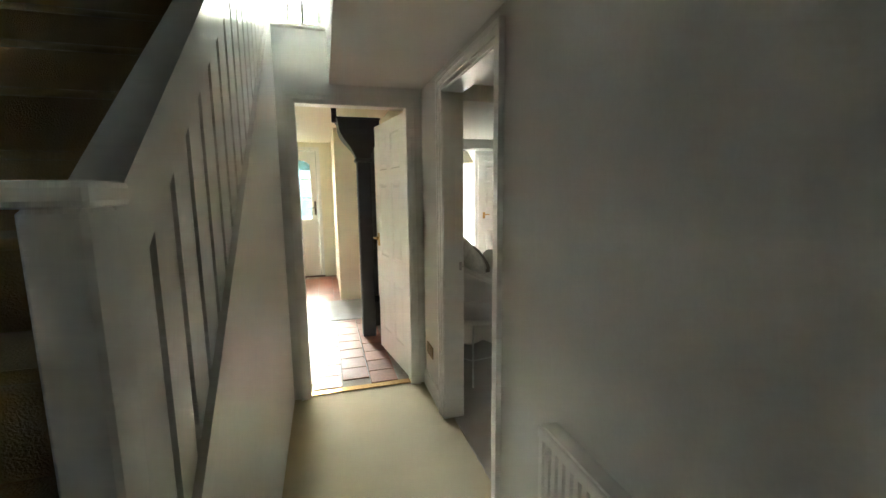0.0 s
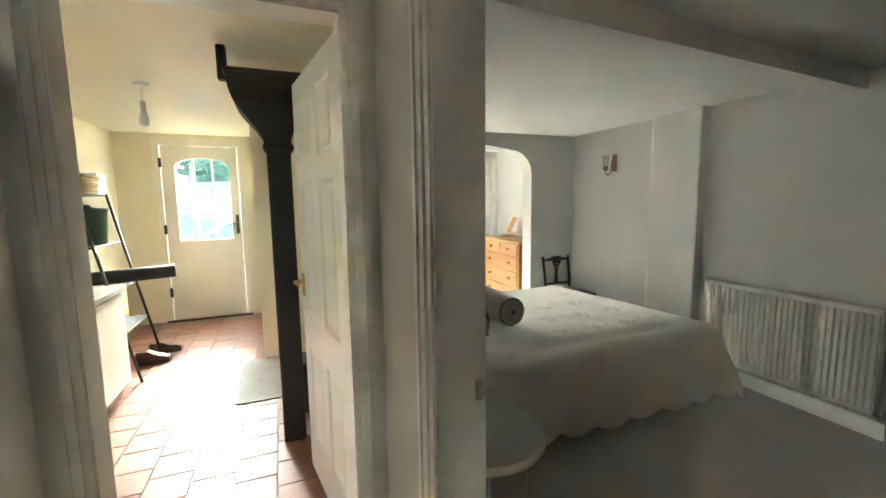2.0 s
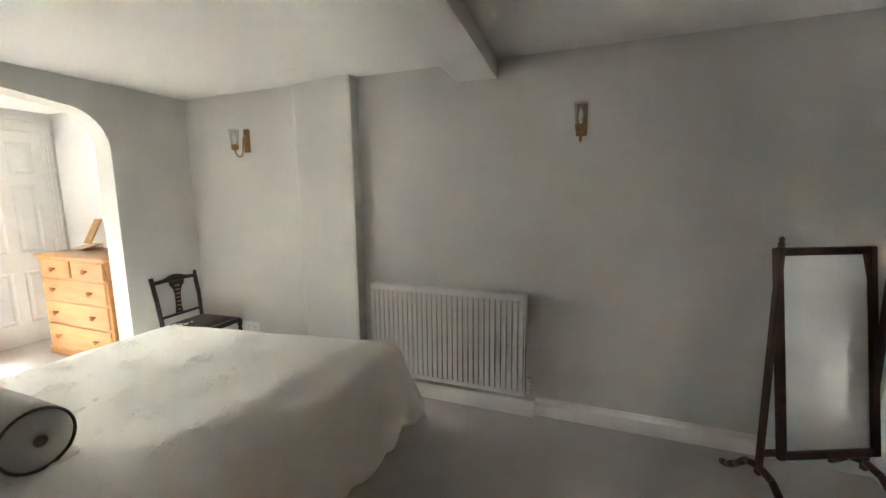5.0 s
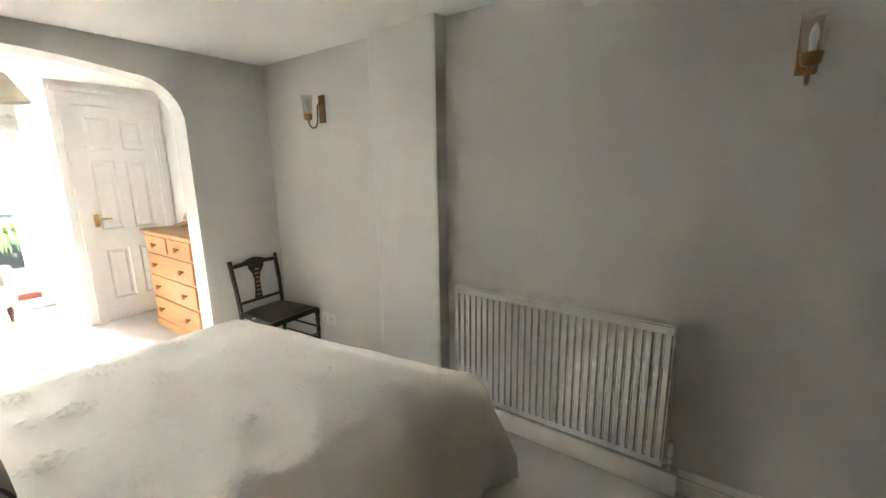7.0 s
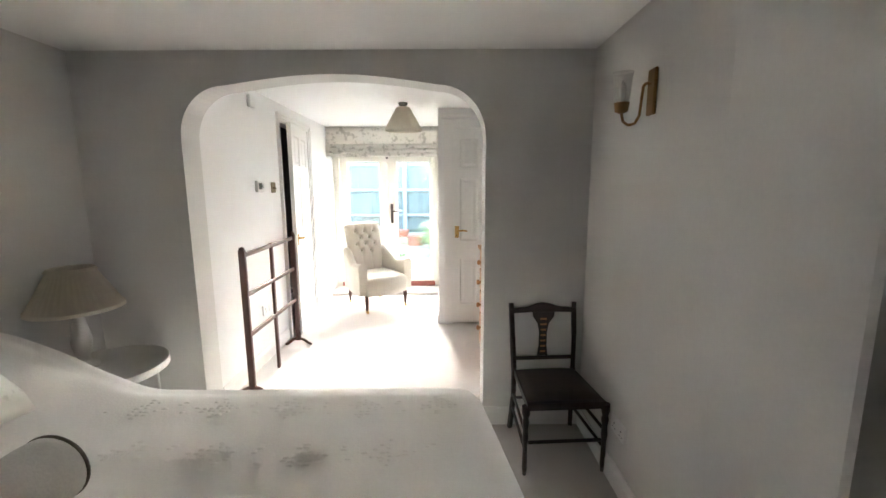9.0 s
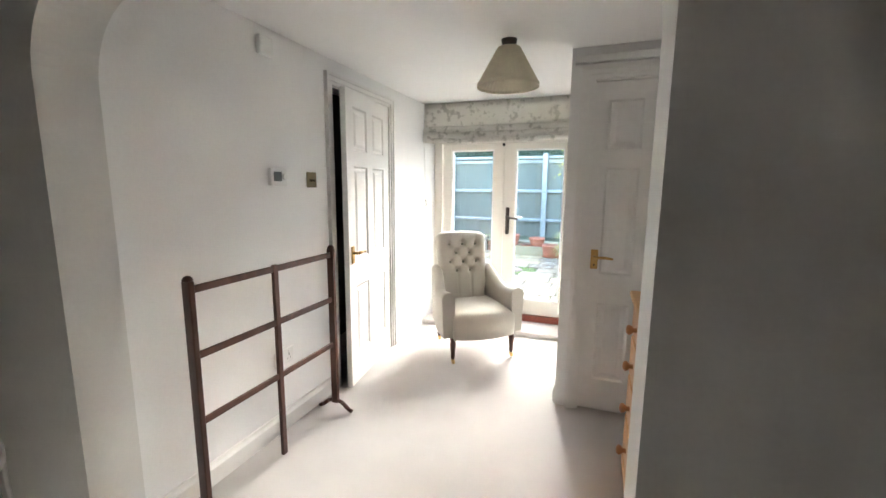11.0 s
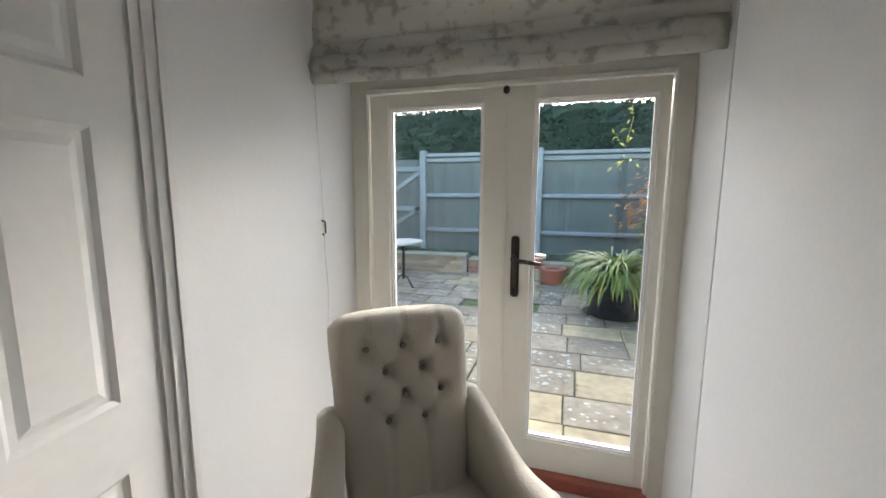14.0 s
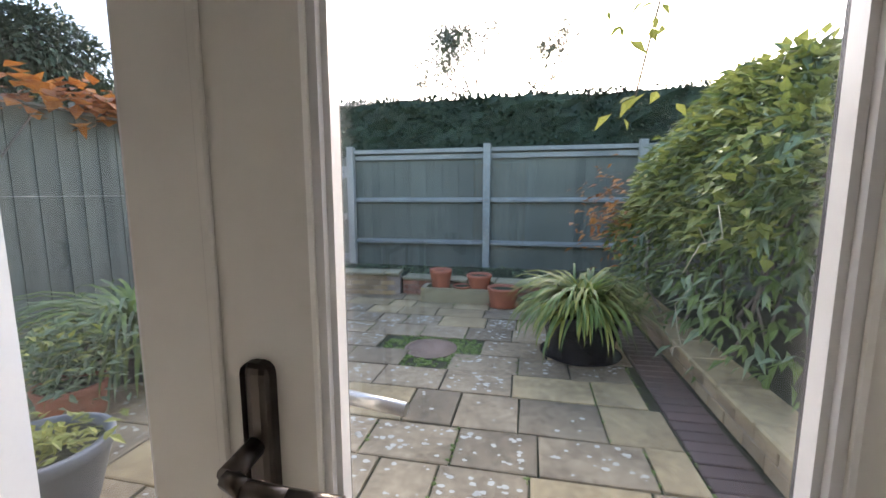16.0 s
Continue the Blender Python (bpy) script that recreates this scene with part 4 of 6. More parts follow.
    for x, y in ((-0.25, -0.27), (0.25, -0.27), (-0.2, 0.25), (0.2, 0.25)):
        leg = part("leg", turned_leg(x, y, 0.21), DARK_WOOD, ob, "dark turned leg")
        b = tube((x - 0.009, y - 0.01, 0.017), (x + 0.009, y - 0.01, 0.017), 0.017, n=14)
        box(x - 0.012, y - 0.008, 0.02, x + 0.012, y + 0.008, 0.046, b)
        part("castor", b, BRASS, leg, "brass castor")
    return ob


armchair().matrix_world = pose(1.755, 7.26, 0, 0, 0, 38)


def chest():
    """A pine chest; front towards -x, length along y."""
    ob = thing("chest_of_drawers", "honey pine chest of drawers with turned knobs", "chest of drawers", (0, 0, 0))
    x0, x1, y0, y1, h = 2.9, 3.33, 5.2, 6.1, 0.88
    part("carcass", box(x0, y0, 0.06, x1, y1, h - 0.025, bev=0.004), PINE, ob)
    part("top", box(x0 - 0.03, y0 - 0.025, h - 0.025, x1, y1 + 0.025, h, bev=0.009, seg=3), PINE, ob)
    part("plinth", box(x0 - 0.012, y0 - 0.008, 0.0, x1, y1 + 0.008, 0.08, bev=0.006), PINE, ob)
    rows = [(0.7, 0.835), (0.505, 0.68), (0.305, 0.485), (0.1, 0.285)]
    for r, (z0, z1) in enumerate(rows):
        spans = [(y0 + 0.03, (y0 + y1) / 2 - 0.012), ((y0 + y1) / 2 + 0.012, y1 - 0.03)] if r == 0 else [(y0 + 0.03, y1 - 0.03)]
        for ya, yb in spans:
            d = part("drawer", box(x0 - 0.014, ya, z0, x0 + 0.02, yb, z1, bev=0.006, seg=2), PINE, ob)
            for ky in ([(ya + yb) / 2] if r == 0 else [ya + 0.17, yb - 0.17]):
                b = lathe([(0.011, 0), (0.009, 0.012), (0.02, 0.022), (0.022, 0.032), (0.014, 0.04), (0.003, 0.042)], (0, 0, 0), 16)
                bmesh.ops.transform(b, matrix=pose(x0 - 0.014, ky, (z0 + z1) / 2, 0, -90, 0), verts=b.verts)
                part("knob", b, KNOB_PINE, d, "turned pine knob")
    return ob


chest()
stand = thing("book_easel", "small folding pine easel stand on the chest", "stand", (3.14, 5.9, 0.882), 0)
part("back_board", bar((0.02, 0, 0.06), (0.13, 0, 0.27), 0.1, 0.012), PINE_UP, stand)
part("ledge", bar((-0.06, 0, 0.02), (0.1, 0, 0.05), 0.16, 0.012), PINE_UP, stand)
part("strut", bar((-0.04, 0, 0.012), (0.13, 0, 0.006), 0.05, 0.012), PINE_UP, stand)


def towel_rack():
    ob = thing("towel_rail", "dark mahogany freestanding towel rail with three bars", "towel rail", (1.275, 0, 0))
    for y, w in ((5.11, 0.042), (6.0, 0.042)):
        post = part("post", bar((0, y, 0.05), (0, y, 1.0), w, 0.024), DARK_WOOD, ob)
        part("finial", lathe([(0.016, 0), (0.02, 0.008), (0.012, 0.02), (0.002, 0.024)], (0, y, 0.998), 12), DARK_WOOD, post)
        b = bmesh.new()
        for s in (-1, 1):
            pts = [(0, y, 0.075), (s * 0.05, y, 0.055), (s * 0.09, y, 0.022), (s * 0.115, y, 0.012)]
            sweep(pts, 0.012, b, 8)
        part("foot", b, DARK_WOOD, ob)
    part("middle_post", bar((0, 5.555, 0.0), (0, 5.555, 0.985), 0.02, 0.03), DARK_WOOD, ob)
    for z in (0.965, 0.7, 0.425):
        part("rail", bar((0, 5.12, z), (0, 5.99, z), 0.014, 0.03), DARK_WOOD, ob)
    return ob


towel_rack()


def side_chair():
    """A low bedroom chair with an inlaid splat; faces -y."""
    ob = thing("bedroom_chair", "dark wooden bedroom chair with pierced splat and brown seat", "chair")
    w, d, sh, bh = 0.36, 0.37, 0.375, 0.745
    for s in (-1, 1):
        pts = [(s * w * 0.5, d * 0.5 + 0.03, 0.0), (s * w * 0.47, d * 0.5, 0.2), (s * w * 0.47, d * 0.5, sh), (s * w * 0.49, d * 0.5 + 0.02, 0.56), (s * w * 0.5, d * 0.5 + 0.055, bh)]
        b = bmesh.new()
        for p, q in zip(pts, pts[1:]):
            bar(p, q, 0.024, 0.024, b, 0.002)
        part("back_leg", b, CHAIR_WOOD, ob)
        x, y = s * (w * 0.5 + 0.015), -d * 0.5
        b = lathe([(0.009, 0.0), (0.013, 0.04), (0.011, 0.16), (0.016, 0.2), (0.012, 0.24), (0.018, 0.28), (0.013, 0.3), (0.02, 0.32), (0.02, sh - 0.015)], (x, y, 0), 12)
        part("front_leg", b, CHAIR_WOOD, ob)
        for z in (0.13, 0.22):
            part("side_stretcher", tube((x, y, z), (s * w * 0.48, d * 0.5, z + 0.01), 0.008), CHAIR_WOOD, ob)
    part("front_stretcher", tube((-w * 0.5, -d * 0.5, 0.17), (w * 0.5, -d * 0.5, 0.17), 0.009), CHAIR_WOOD, ob)
    part("back_stretcher", tube((-w * 0.47, d * 0.5, 0.2), (w * 0.47, d * 0.5, 0.2), 0.008), CHAIR_WOOD, ob)
    out = [(-w * 0.53, -d * 0.53), (w * 0.53, -d * 0.53), (w * 0.47, d * 0.46), (-w * 0.47, d * 0.46)]
    part("seat_frame", prism(out, "z", sh - 0.035, sh), CHAIR_WOOD, ob)
    bm = bmesh.new()
    n = 14
    g = [[bm.verts.new(((2 * i / n - 1) * (w * 0.5 - 0.02 * j / n), (2 * j / n - 1) * d * 0.46, sh + 0.002 + 0.022 * max(0, (1 - (2 * i / n - 1) ** 4) * (1 - (2 * j / n - 1) ** 4)) ** 0.5)) for j in range(n + 1)] for i in range(n + 1)]
    for i in range(n):
        for j in range(n):
            bm.faces.new((g[i][j], g[i + 1][j], g[i + 1][j + 1], g[i][j + 1])).smooth = True
    part("seat", bm, SEAT_CLOTH, ob, "dark brown upholstered seat")
    yb = d * 0.5 + 0.04
    crest = [(-w * 0.5, 0.69), (-w * 0.2, 0.695), (0, 0.69), (w * 0.2, 0.695), (w * 0.5, 0.69), (w * 0.5, 0.715), (w * 0.25, 0.722), (w * 0.1, 0.742), (0, 0.747), (-w * 0.1, 0.742), (-w * 0.25, 0.722), (-w * 0.5, 0.715)]
    part("crest_rail", prism(crest, "y", yb - 0.008, yb + 0.01), CHAIR_WOOD, ob)
    part("lower_rail", bar((-w * 0.48, d * 0.5 + 0.008, 0.435), (w * 0.48, d * 0.5 + 0.008, 0.435), 0.016, 0.02), CHAIR_WOOD, ob)
    splat = [(-0.03, 0.44), (0.03, 0.44), (0.022, 0.5), (0.022, 0.58), (0.032, 0.63), (0.06, 0.67), (0.062, 0.695), (-0.062, 0.695), (-0.06, 0.67), (-0.032, 0.63), (-0.022, 0.58), (-0.022, 0.5)]
    sp = part("splat", prism(splat, "y", yb - 0.014, yb - 0.006), CHAIR_WOOD, ob)
    for k in range(7):
        z = 0.46 + k * 0.032
        part("inlay", box(-0.014 - 0.004 * (k > 4), yb - 0.0165, z, 0.014 + 0.004 * (k > 4), yb - 0.013, z + 0.01), KNOB_PINE, sp, "pale inlay")
    return ob


side_chair().matrix_world = pose(3.135, 4.535, 0, 0, 0, 3)


def tray_table(at, h, r, legs_turn, label):
    ob = thing("side_table", label, "side table", at, legs_turn, "round white tables by the bed")
    b = lathe([(r - 0.004, h - 0.02), (r, h - 0.02), (r, h + 0.014), (r - 0.005, h + 0.014), (r - 0.006, h), (0.002, h)], (0, 0, 0), 48, caps=False)
    lathe([(0.002, h - 0.006), (r - 0.005, h - 0.006)], (0, 0, 0), 48, b, caps=False)
    part("tray_top", b, WHITE_METAL, ob)
    for k in range(3):
        a = k * math.tau / 3
        c, s = math.cos(a), math.sin(a)
        part("leg", sweep([(r * 0.97 * c, r * 0.97 * s, h - 0.01), (r * 1.0 * c, r * 1.0 * s, 0.006)], 0.0065), WHITE_METAL, ob)
        part("cross_brace", sweep([(r * 0.99 * c, r * 0.99 * s, 0.1), (0, 0, 0.1)], 0.005), WHITE_METAL, ob)
    return ob


tray_table((0.885, 2.25, 0), 0.49, 0.248, 10, "round white metal tray table near the doorway")
tray_table((0.91, 4.42, 0), 0.53, 0.26, 75, "round white metal tray table holding a lamp")
lamp = thing("table_lamp", "white turned table lamp with pleated cream shade", "lamp", (0.8, 4.43, 0.532))
part("base", lathe([(0.058, 0), (0.06, 0.014), (0.034, 0.03), (0.024, 0.05), (0.038, 0.1), (0.043, 0.14), (0.032, 0.2), (0.022, 0.26), (0.027, 0.275), (0.014, 0.3), (0.01, 0.36)], n=20), WHITE_GLOSS, lamp)
part("shade", thicken(lathe([(0.185, 0.3), (0.18, 0.312), (0.088, 0.485), (0.085, 0.49)], n=120, ripple=0.012, waves=40, caps=False), 0.002), SHADE_CLOTH, lamp)
part("shade_trim", lathe([(0.1, 0.483), (0.089, 0.497)], n=32, caps=False), SHADE_CLOTH, lamp)
part("lower_trim", lathe([(0.189, 0.296), (0.188, 0.312)], n=48, caps=False), SHADE_CLOTH, lamp)


def wall_light(at, turn, label, plate=ANTIQUE):
    """A swan-neck wall light; the wall is at +x of its own space."""
    ob = thing("wall_light", label, "wall light", at, turn, "brass wall lights")
    part("back_plate", box(-0.014, -0.028, -0.085, 0, 0.028, 0.085, bev=0.004), AGED, ob)
    pts = [(-0.014, 0, 0.03)]
    pts += [(-0.03, 0, 0.032), (-0.042, 0, 0.02), (-0.046, 0, -0.03), (-0.05, 0, -0.085), (-0.065, 0, -0.115), (-0.09, 0, -0.122), (-0.112, 0, -0.108), (-0.12, 0, -0.075)]
    part("arm", sweep(pts, 0.0055), AGED, ob)
    part("cup", lathe([(0.008, -0.08), (0.024, -0.072), (0.027, -0.045), (0.03, -0.04), (0.012, -0.036)], (-0.12, 0, 0), 18), AGED, ob)
    g = part("glass_shade", lathe([(0.026, -0.04), (0.031, -0.01), (0.034, 0.045), (0.038, 0.07), (0.036, 0.07), (0.031, 0.045), (0.028, -0.01), (0.022, -0.036)], (-0.12, 0, 0), 24, caps=False), FROST, ob, "etched glass shade")
    g.visible_shadow = False
    part("candle_bulb", lathe([(0.008, -0.036), (0.009, -0.01), (0.012, 0.0), (0.01, 0.02), (0.002, 0.04)], (-0.12, 0, 0), 12), PLASTIC, ob)
    return ob


wall_light((3.36, 4.15, 1.75), 0, "brass swan-neck wall light with clear glass, unlit")
wall_light((3.36, 1.78, 1.73), 0, "brass swan-neck wall light above the radiator, unlit")

pend = thing("pendant_light", "pleated cream pendant shade on a dark ceiling rose", "pendant light", (2.216, 6.302, SUN_C))
part("ceiling_rose", lathe([(0.02, -0.03), (0.038, -0.022), (0.042, 0)], n=20), BRONZE, pend)
part("stem", tube((0, 0, -0.028), (0, 0, -0.06), 0.008), BRONZE, pend)
part("shade", thicken(lathe([(0.162, -0.235), (0.16, -0.222), (0.062, -0.045), (0.058, -0.04)], n=128, ripple=0.012, waves=42, caps=False), 0.002), SHADE_CLOTH, pend)
part("lower_band", lathe([(0.164, -0.24), (0.165, -0.222)], n=48, caps=False), SHADE_CLOTH, pend)
part("bulb", lathe([(0.013, -0.1), (0.016, -0.12), (0.03, -0.16), (0.028, -0.18), (0.004, -0.195)], n=16), PLASTIC, pend)

# cheval mirror and wardrobe at the dim end
mir = thing("cheval_mirror", "dark mahogany cheval mirror on splayed feet", "mirror", (3.12, 0.745, 0), 24)
for s in (-1, 1):
    y = s * 0.245
    part("post", bar((0, y, 0.1), (0, y, 1.12), 0.026, 0.022), DARK_WOOD, mir)
    part("finial", lathe([(0.01, 0), (0.014, 0.012), (0.009, 0.022), (0.012, 0.034), (0.002, 0.045)], (0, y, 1.118), 12), DARK_WOOD, mir)
    for t in (-1, 1):
        b = sweep([(0, y, 0.14), (t * 0.07, y, 0.12), (t * 0.13, y, 0.06), (t * 0.18, y, 0.022), (t * 0.215, y, 0.014)], 0.016)
        part("foot", b, DARK_WOOD, mir)
part("stretcher", bar((0, -0.245, 0.2), (0, 0.245, 0.2), 0.03, 0.02), DARK_WOOD, mir)
tilt = pose(0, 0, 0.68, 0, 8, 0)
b = box(-0.014, -0.225, -0.47, 0.012, -0.19, 0.43, bev=0.004)
box(-0.014, 0.19, -0.47, 0.012, 0.225, 0.43, b, bev=0.004)
box(-0.014, -0.19, 0.395, 0.012, 0.19, 0.43, b, bev=0.004)
box(-0.014, -0.19, -0.47, 0.012, 0.19, -0.435, b, bev=0.004)
bmesh.ops.transform(b, matrix=tilt, verts=b.verts)
fr = part("mirror_frame", b, DARK_WOOD, mir)
b = box(-0.004, -0.192, -0.437, 0.004, 0.192, 0.397)
bmesh.ops.transform(b, matrix=tilt, verts=b.verts)
part("glass", b, MIRROR, fr, "silvered mirror glass")

ward = thing("wardrobe", "tall honey pine wardrobe with panelled doors", "wardrobe", (0, 0, 0))
part("carcass", box(1.18, 0.43, 0.05, 2.12, 0.98, 1.84, bev=0.004), PINE_UP, ward)
part("cornice", box(1.15, 0.425, 1.84, 2.15, 1.02, 1.9, bev=0.015, seg=3), PINE, ward)
part("plinth", box(1.17, 0.43, 0, 2.13, 0.99, 0.09, bev=0.006), PINE, ward)
for x0, x1 in ((1.21, 1.645), (1.655, 2.09)):
    b = box(x0, 0.98, 0.12, x0 + 0.07, 1.003, 1.8, bev=0.003)
    box(x1 - 0.07, 0.98, 0.12, x1, 1.003, 1.8, b, bev=0.003)
    for z0, z1 in ((0.12, 0.22), (0.85, 0.93), (1.72, 1.8)):
        box(x0 + 0.07, 0.98, z0, x1 - 0.07, 1.002, z1, b)
    d = part("wardrobe_door", b, PINE_UP, ward)
    for z0, z1 in ((0.22, 0.85), (0.93, 1.72)):
        part("panel", box(x0 + 0.07, 0.978, z0, x1 - 0.07, 0.99, z1, bev=0.004), PINE_UP, d)
    b = lathe([(0.01, 0), (0.009, 0.012), (0.018, 0.02), (0.014, 0.034), (0.002, 0.037)], (0, 0, 0), 14)
    bmesh.ops.transform(b, matrix=pose(x1 - 0.035 if x0 < 1.5 else x0 + 0.035, 1.003, 0.95, -90), verts=b.verts)
    part("knob", b, KNOB_PINE, d)

# fittings on the white wall
th = thing("thermostat", "white wall thermostat with grey display and dial", "thermostat", (1.12, 5.765, 1.402))
part("case", box(0, -0.058, -0.045, 0.026, 0.058, 0.045, bev=0.006, seg=2), PLASTIC, th)
part("display", box(0.0245, -0.042, -0.022, 0.0275, 0.014, 0.026), GREY_SCREEN, th, "grey display")
b = lathe([(0.017, 0), (0.017, 0.006), (0.014, 0.008)], (0, 0, 0), 20)
bmesh.ops.transform(b, matrix=pose(0.026, 0.036, 0.002, 0, 90, 0), verts=b.verts)
part("dial", b, PLASTIC, th)
sw = thing("light_switch", "antique brass double toggle light switch", "light switch", (1.12, 6.049, 1.392))
part("plate", box(0, -0.044, -0.044, 0.006, 0.044, 0.044, bev=0.003), ANTIQUE, sw)
for y in (-0.013, 0.013):
    part("toggle", tube((0.005, y, 0), (0.022, y, -0.009), 0.0045, 0.006), ANTIQUE, sw)
al = thing("alarm_sensor", "small white wall sensor box near the ceiling", "sensor", (1.12, 5.72, 2.03))
part("case", box(0, -0.045, -0.045, 0.028, 0.045, 0.045, bev=0.008, seg=2), PLASTIC, al)
part("slot", box(0.027, -0.02, -0.03, 0.0295, 0.02, -0.02), WHITE_METAL, al)


def socket(at, turn, material, label):
    ob = thing("wall_socket", label, "socket", at, turn)
    part("plate", box(0, -0.073, -0.043, 0.009, 0.073, 0.043, bev=0.004), material, ob)
    for y in (-0.035, 0.035):
        part("rocker", box(0.008, y - 0.008, 0.014, 0.0125, y + 0.008, 0.03, bev=0.002), material, ob)
        b = box(0.0085, y - 0.003, 0.0, 0.0096, y + 0.003, 0.01)
        box(0.0085, y - 0.014, -0.02, 0.0096, y - 0.008, -0.016, b)
        box(0.0085, y + 0.008, -0.02, 0.0096, y + 0.014, -0.016, b)
        part("pin_hole", b, BLACK_IRON, ob)


socket((1.12, 5.75, 0.42), 0, PLASTIC, "white double wall socket behind the towel rail")
socket((0.5, 2.06, 0.31), 180, ANTIQUE, "antique brass wall socket low on the hall wall")
socket((3.36, 4.25, 0.3), 180, PLASTIC, "white double wall socket beside the bedroom chair")

# ---- hall: staircase ----
stair = thing("staircase", "white closed-string staircase with ochre carpet and board balusters", "staircase")
RISE, GO, Y0 = 0.19, 0.228, -0.95
for k in range(15):
    y, z = Y0 + k * GO, k * RISE
    if y > 2.0:
        break
    b = box(-1.345, y, 0.001, -0.475, min(y + GO + 0.002, 2.215), z + RISE)
    st = part("step", b, STAIR_CARPET, stair, "ochre carpeted tread")
    part("nosing", tube((-1.345, y - 0.004, z + RISE - 0.012), (-0.475, y - 0.004, z + RISE - 0.012), 0.012, n=10), STAIR_CARPET, st)


def line_z(y, base):
    return base + (RISE / GO) * (y + 0.36)


part("string", prism([(-0.38, 0.001), (2.2, 0.001), (2.2, line_z(2.2, 0.35)), (-0.38, line_z(-0.38, 0.35))], "x", -0.472, -0.424), WHITE_GLOSS, stair, "white painted string panel")
part("string_cap", prism([(-0.38, line_z(-0.38, 0.35)), (2.2, line_z(2.2, 0.35)), (2.2, line_z(2.2, 0.385)), (-0.38, line_z(-0.38, 0.385))], "x", -0.478, -0.414), WHITE_GLOSS, stair)
part("rail_board", prism([(0.012, line_z(0.012, 0.93)), (2.2, line_z(2.2, 0.93)), (2.2, line_z(2.2, 1.06)), (0.012, line_z(0.012, 1.06))], "x", -0.468, -0.426), WHITE_GLOSS, stair)
part("handrail", prism([(0.012, line_z(0.012, 1.06)), (2.2, line_z(2.2, 1.06)), (2.2, line_z(2.2, 1.095)), (0.012, line_z(0.012, 1.095))], "x", -0.478, -0.416), WHITE_GLOSS, stair, "white painted handrail")
b = box(-0.48, -0.06, 0.0, -0.415, 0.015, 1.4, bev=0.006)
nw = part("newel_post", b, WHITE_GLOSS, stair)
part("newel_cap", box(-0.492, -0.072, 1.4, -0.403, 0.027, 1.43, bev=0.008, seg=2), WHITE_GLOSS, nw)
y = 0.048
while y < 2.08:
    pts = [(y, line_z(y, 0.38)), (y + 0.09, line_z(y + 0.09, 0.38)), (y + 0.09, line_z(y + 0.09, 0.935)), (y, line_z(y, 0.935))]
    part("baluster_board", prism(pts, "x", -0.463, -0.431), WHITE_GLOSS, stair)
    y += 0.118
# landing window above the doorway
win = thing("window_1", "small white stairwell window with upright bars", "window")
win["kind"] = "structure"
for x in (-0.42, -0.335, -0.25, -0.155):
    part("window_bar", box(x, 2.245, 2.43, x + 0.025, 2.29, 3.1, bev=0.003), WHITE_GLOSS, win)
part("window_sill", box(-0.45, 2.19, 2.405, -0.11, 2.32, 2.43, bev=0.004), WHITE_GLOSS, win)
part("pane", box(-0.42, 2.3, 2.43, -0.13, 2.305, 2.95), OBSCURE, win, "obscured white glass")

# ---- utility room ----
bd = thing("door_5", "cream back door with arched nine-pane window, shut", "door")
bd["kind"] = "structure"
b = box(-1.12, 6.5, 0, -1.06, 6.58, 2.13)
box(-0.26, 6.5, 0, -0.2, 6.58, 2.13, b)
box(-1.06, 6.5, 2.07, -0.26, 6.58, 2.13, b)
part("door_frame", b, CREAM_GLOSS, bd)
lx0, lx1, gx0, gx1, gz0, gz1 = -1.055, -0.265, -0.925, -0.36, 0.97, 1.93
b = box(lx0, 6.515, 0.01, gx0, 6.56, 2.066)
box(gx1, 6.515, 0.01, lx1, 6.56, 2.066, b)
box(gx0, 6.515, 0.01, gx1, 6.56, gz0, b)
arcpts = [(gx0, 1.84)] + [(gx0 + (gx1 - gx0) * k / 12, 1.84 + (gz1 - 1.84) * math.sin(math.pi * k / 12) ** 0.5) for k in range(1, 12)] + [(gx1, 1.84), (gx1, 2.066), (gx0, 2.066)]
join(b, prism(arcpts, "y", 6.515, 6.56))
leaf = part("leaf", b, CREAM_GLOSS, bd)
for k in (1, 2):
    x = gx0 + (gx1 - gx0) * k / 3
    part("glazing_bar", box(x - 0.009, 6.52, gz0, x + 0.009, 6.552, gz1), CREAM_GLOSS, leaf)
    z = gz0 + (gz1 - gz0) * k / 3
    part("glazing_bar", box(gx0, 6.521, z - 0.009, gx1, 6.551, z + 0.009), CREAM_GLOSS, leaf)
p = part("pane", box(gx0, 6.537, gz0, gx1, 6.541, gz1), GLASS, leaf)
p.visible_shadow = False
part("handle_plate", box(-0.32, 6.505, 1.03, -0.285, 6.516, 1.26, bev=0.004), BRONZE, leaf)
part("lever", sweep([(-0.302, 6.508, 1.16), (-0.302, 6.47, 1.16), (-0.36, 6.465, 1.155), (-0.4, 6.47, 1.15)], 0.009), BRONZE, leaf)
for z in (0.3, 1.05, 1.82):
    part("hinge", box(-1.075, 6.49, z, -1.045, 6.514, z + 0.11, bev=0.003), BLACK_IRON, leaf, "black hinge")
part("threshold", box(-1.12, 6.46, 0.0, -0.2, 6.5, 0.02), DARK_WOOD, bd)
col = thing("cast_iron_column", "matt black iron column with a flared square head", "column", (0.205, 3.375, 0))
part("shaft", box(-0.062, -0.062, 0.0, 0.062, 0.062, 1.7, bev=0.01, seg=2), BLACK_IRON, col)
part("collar", box(-0.078, -0.078, 1.68, 0.078, 0.078, 1.715, bev=0.01, seg=2), BLACK_IRON, col)
bm = bmesh.new()
rings = []
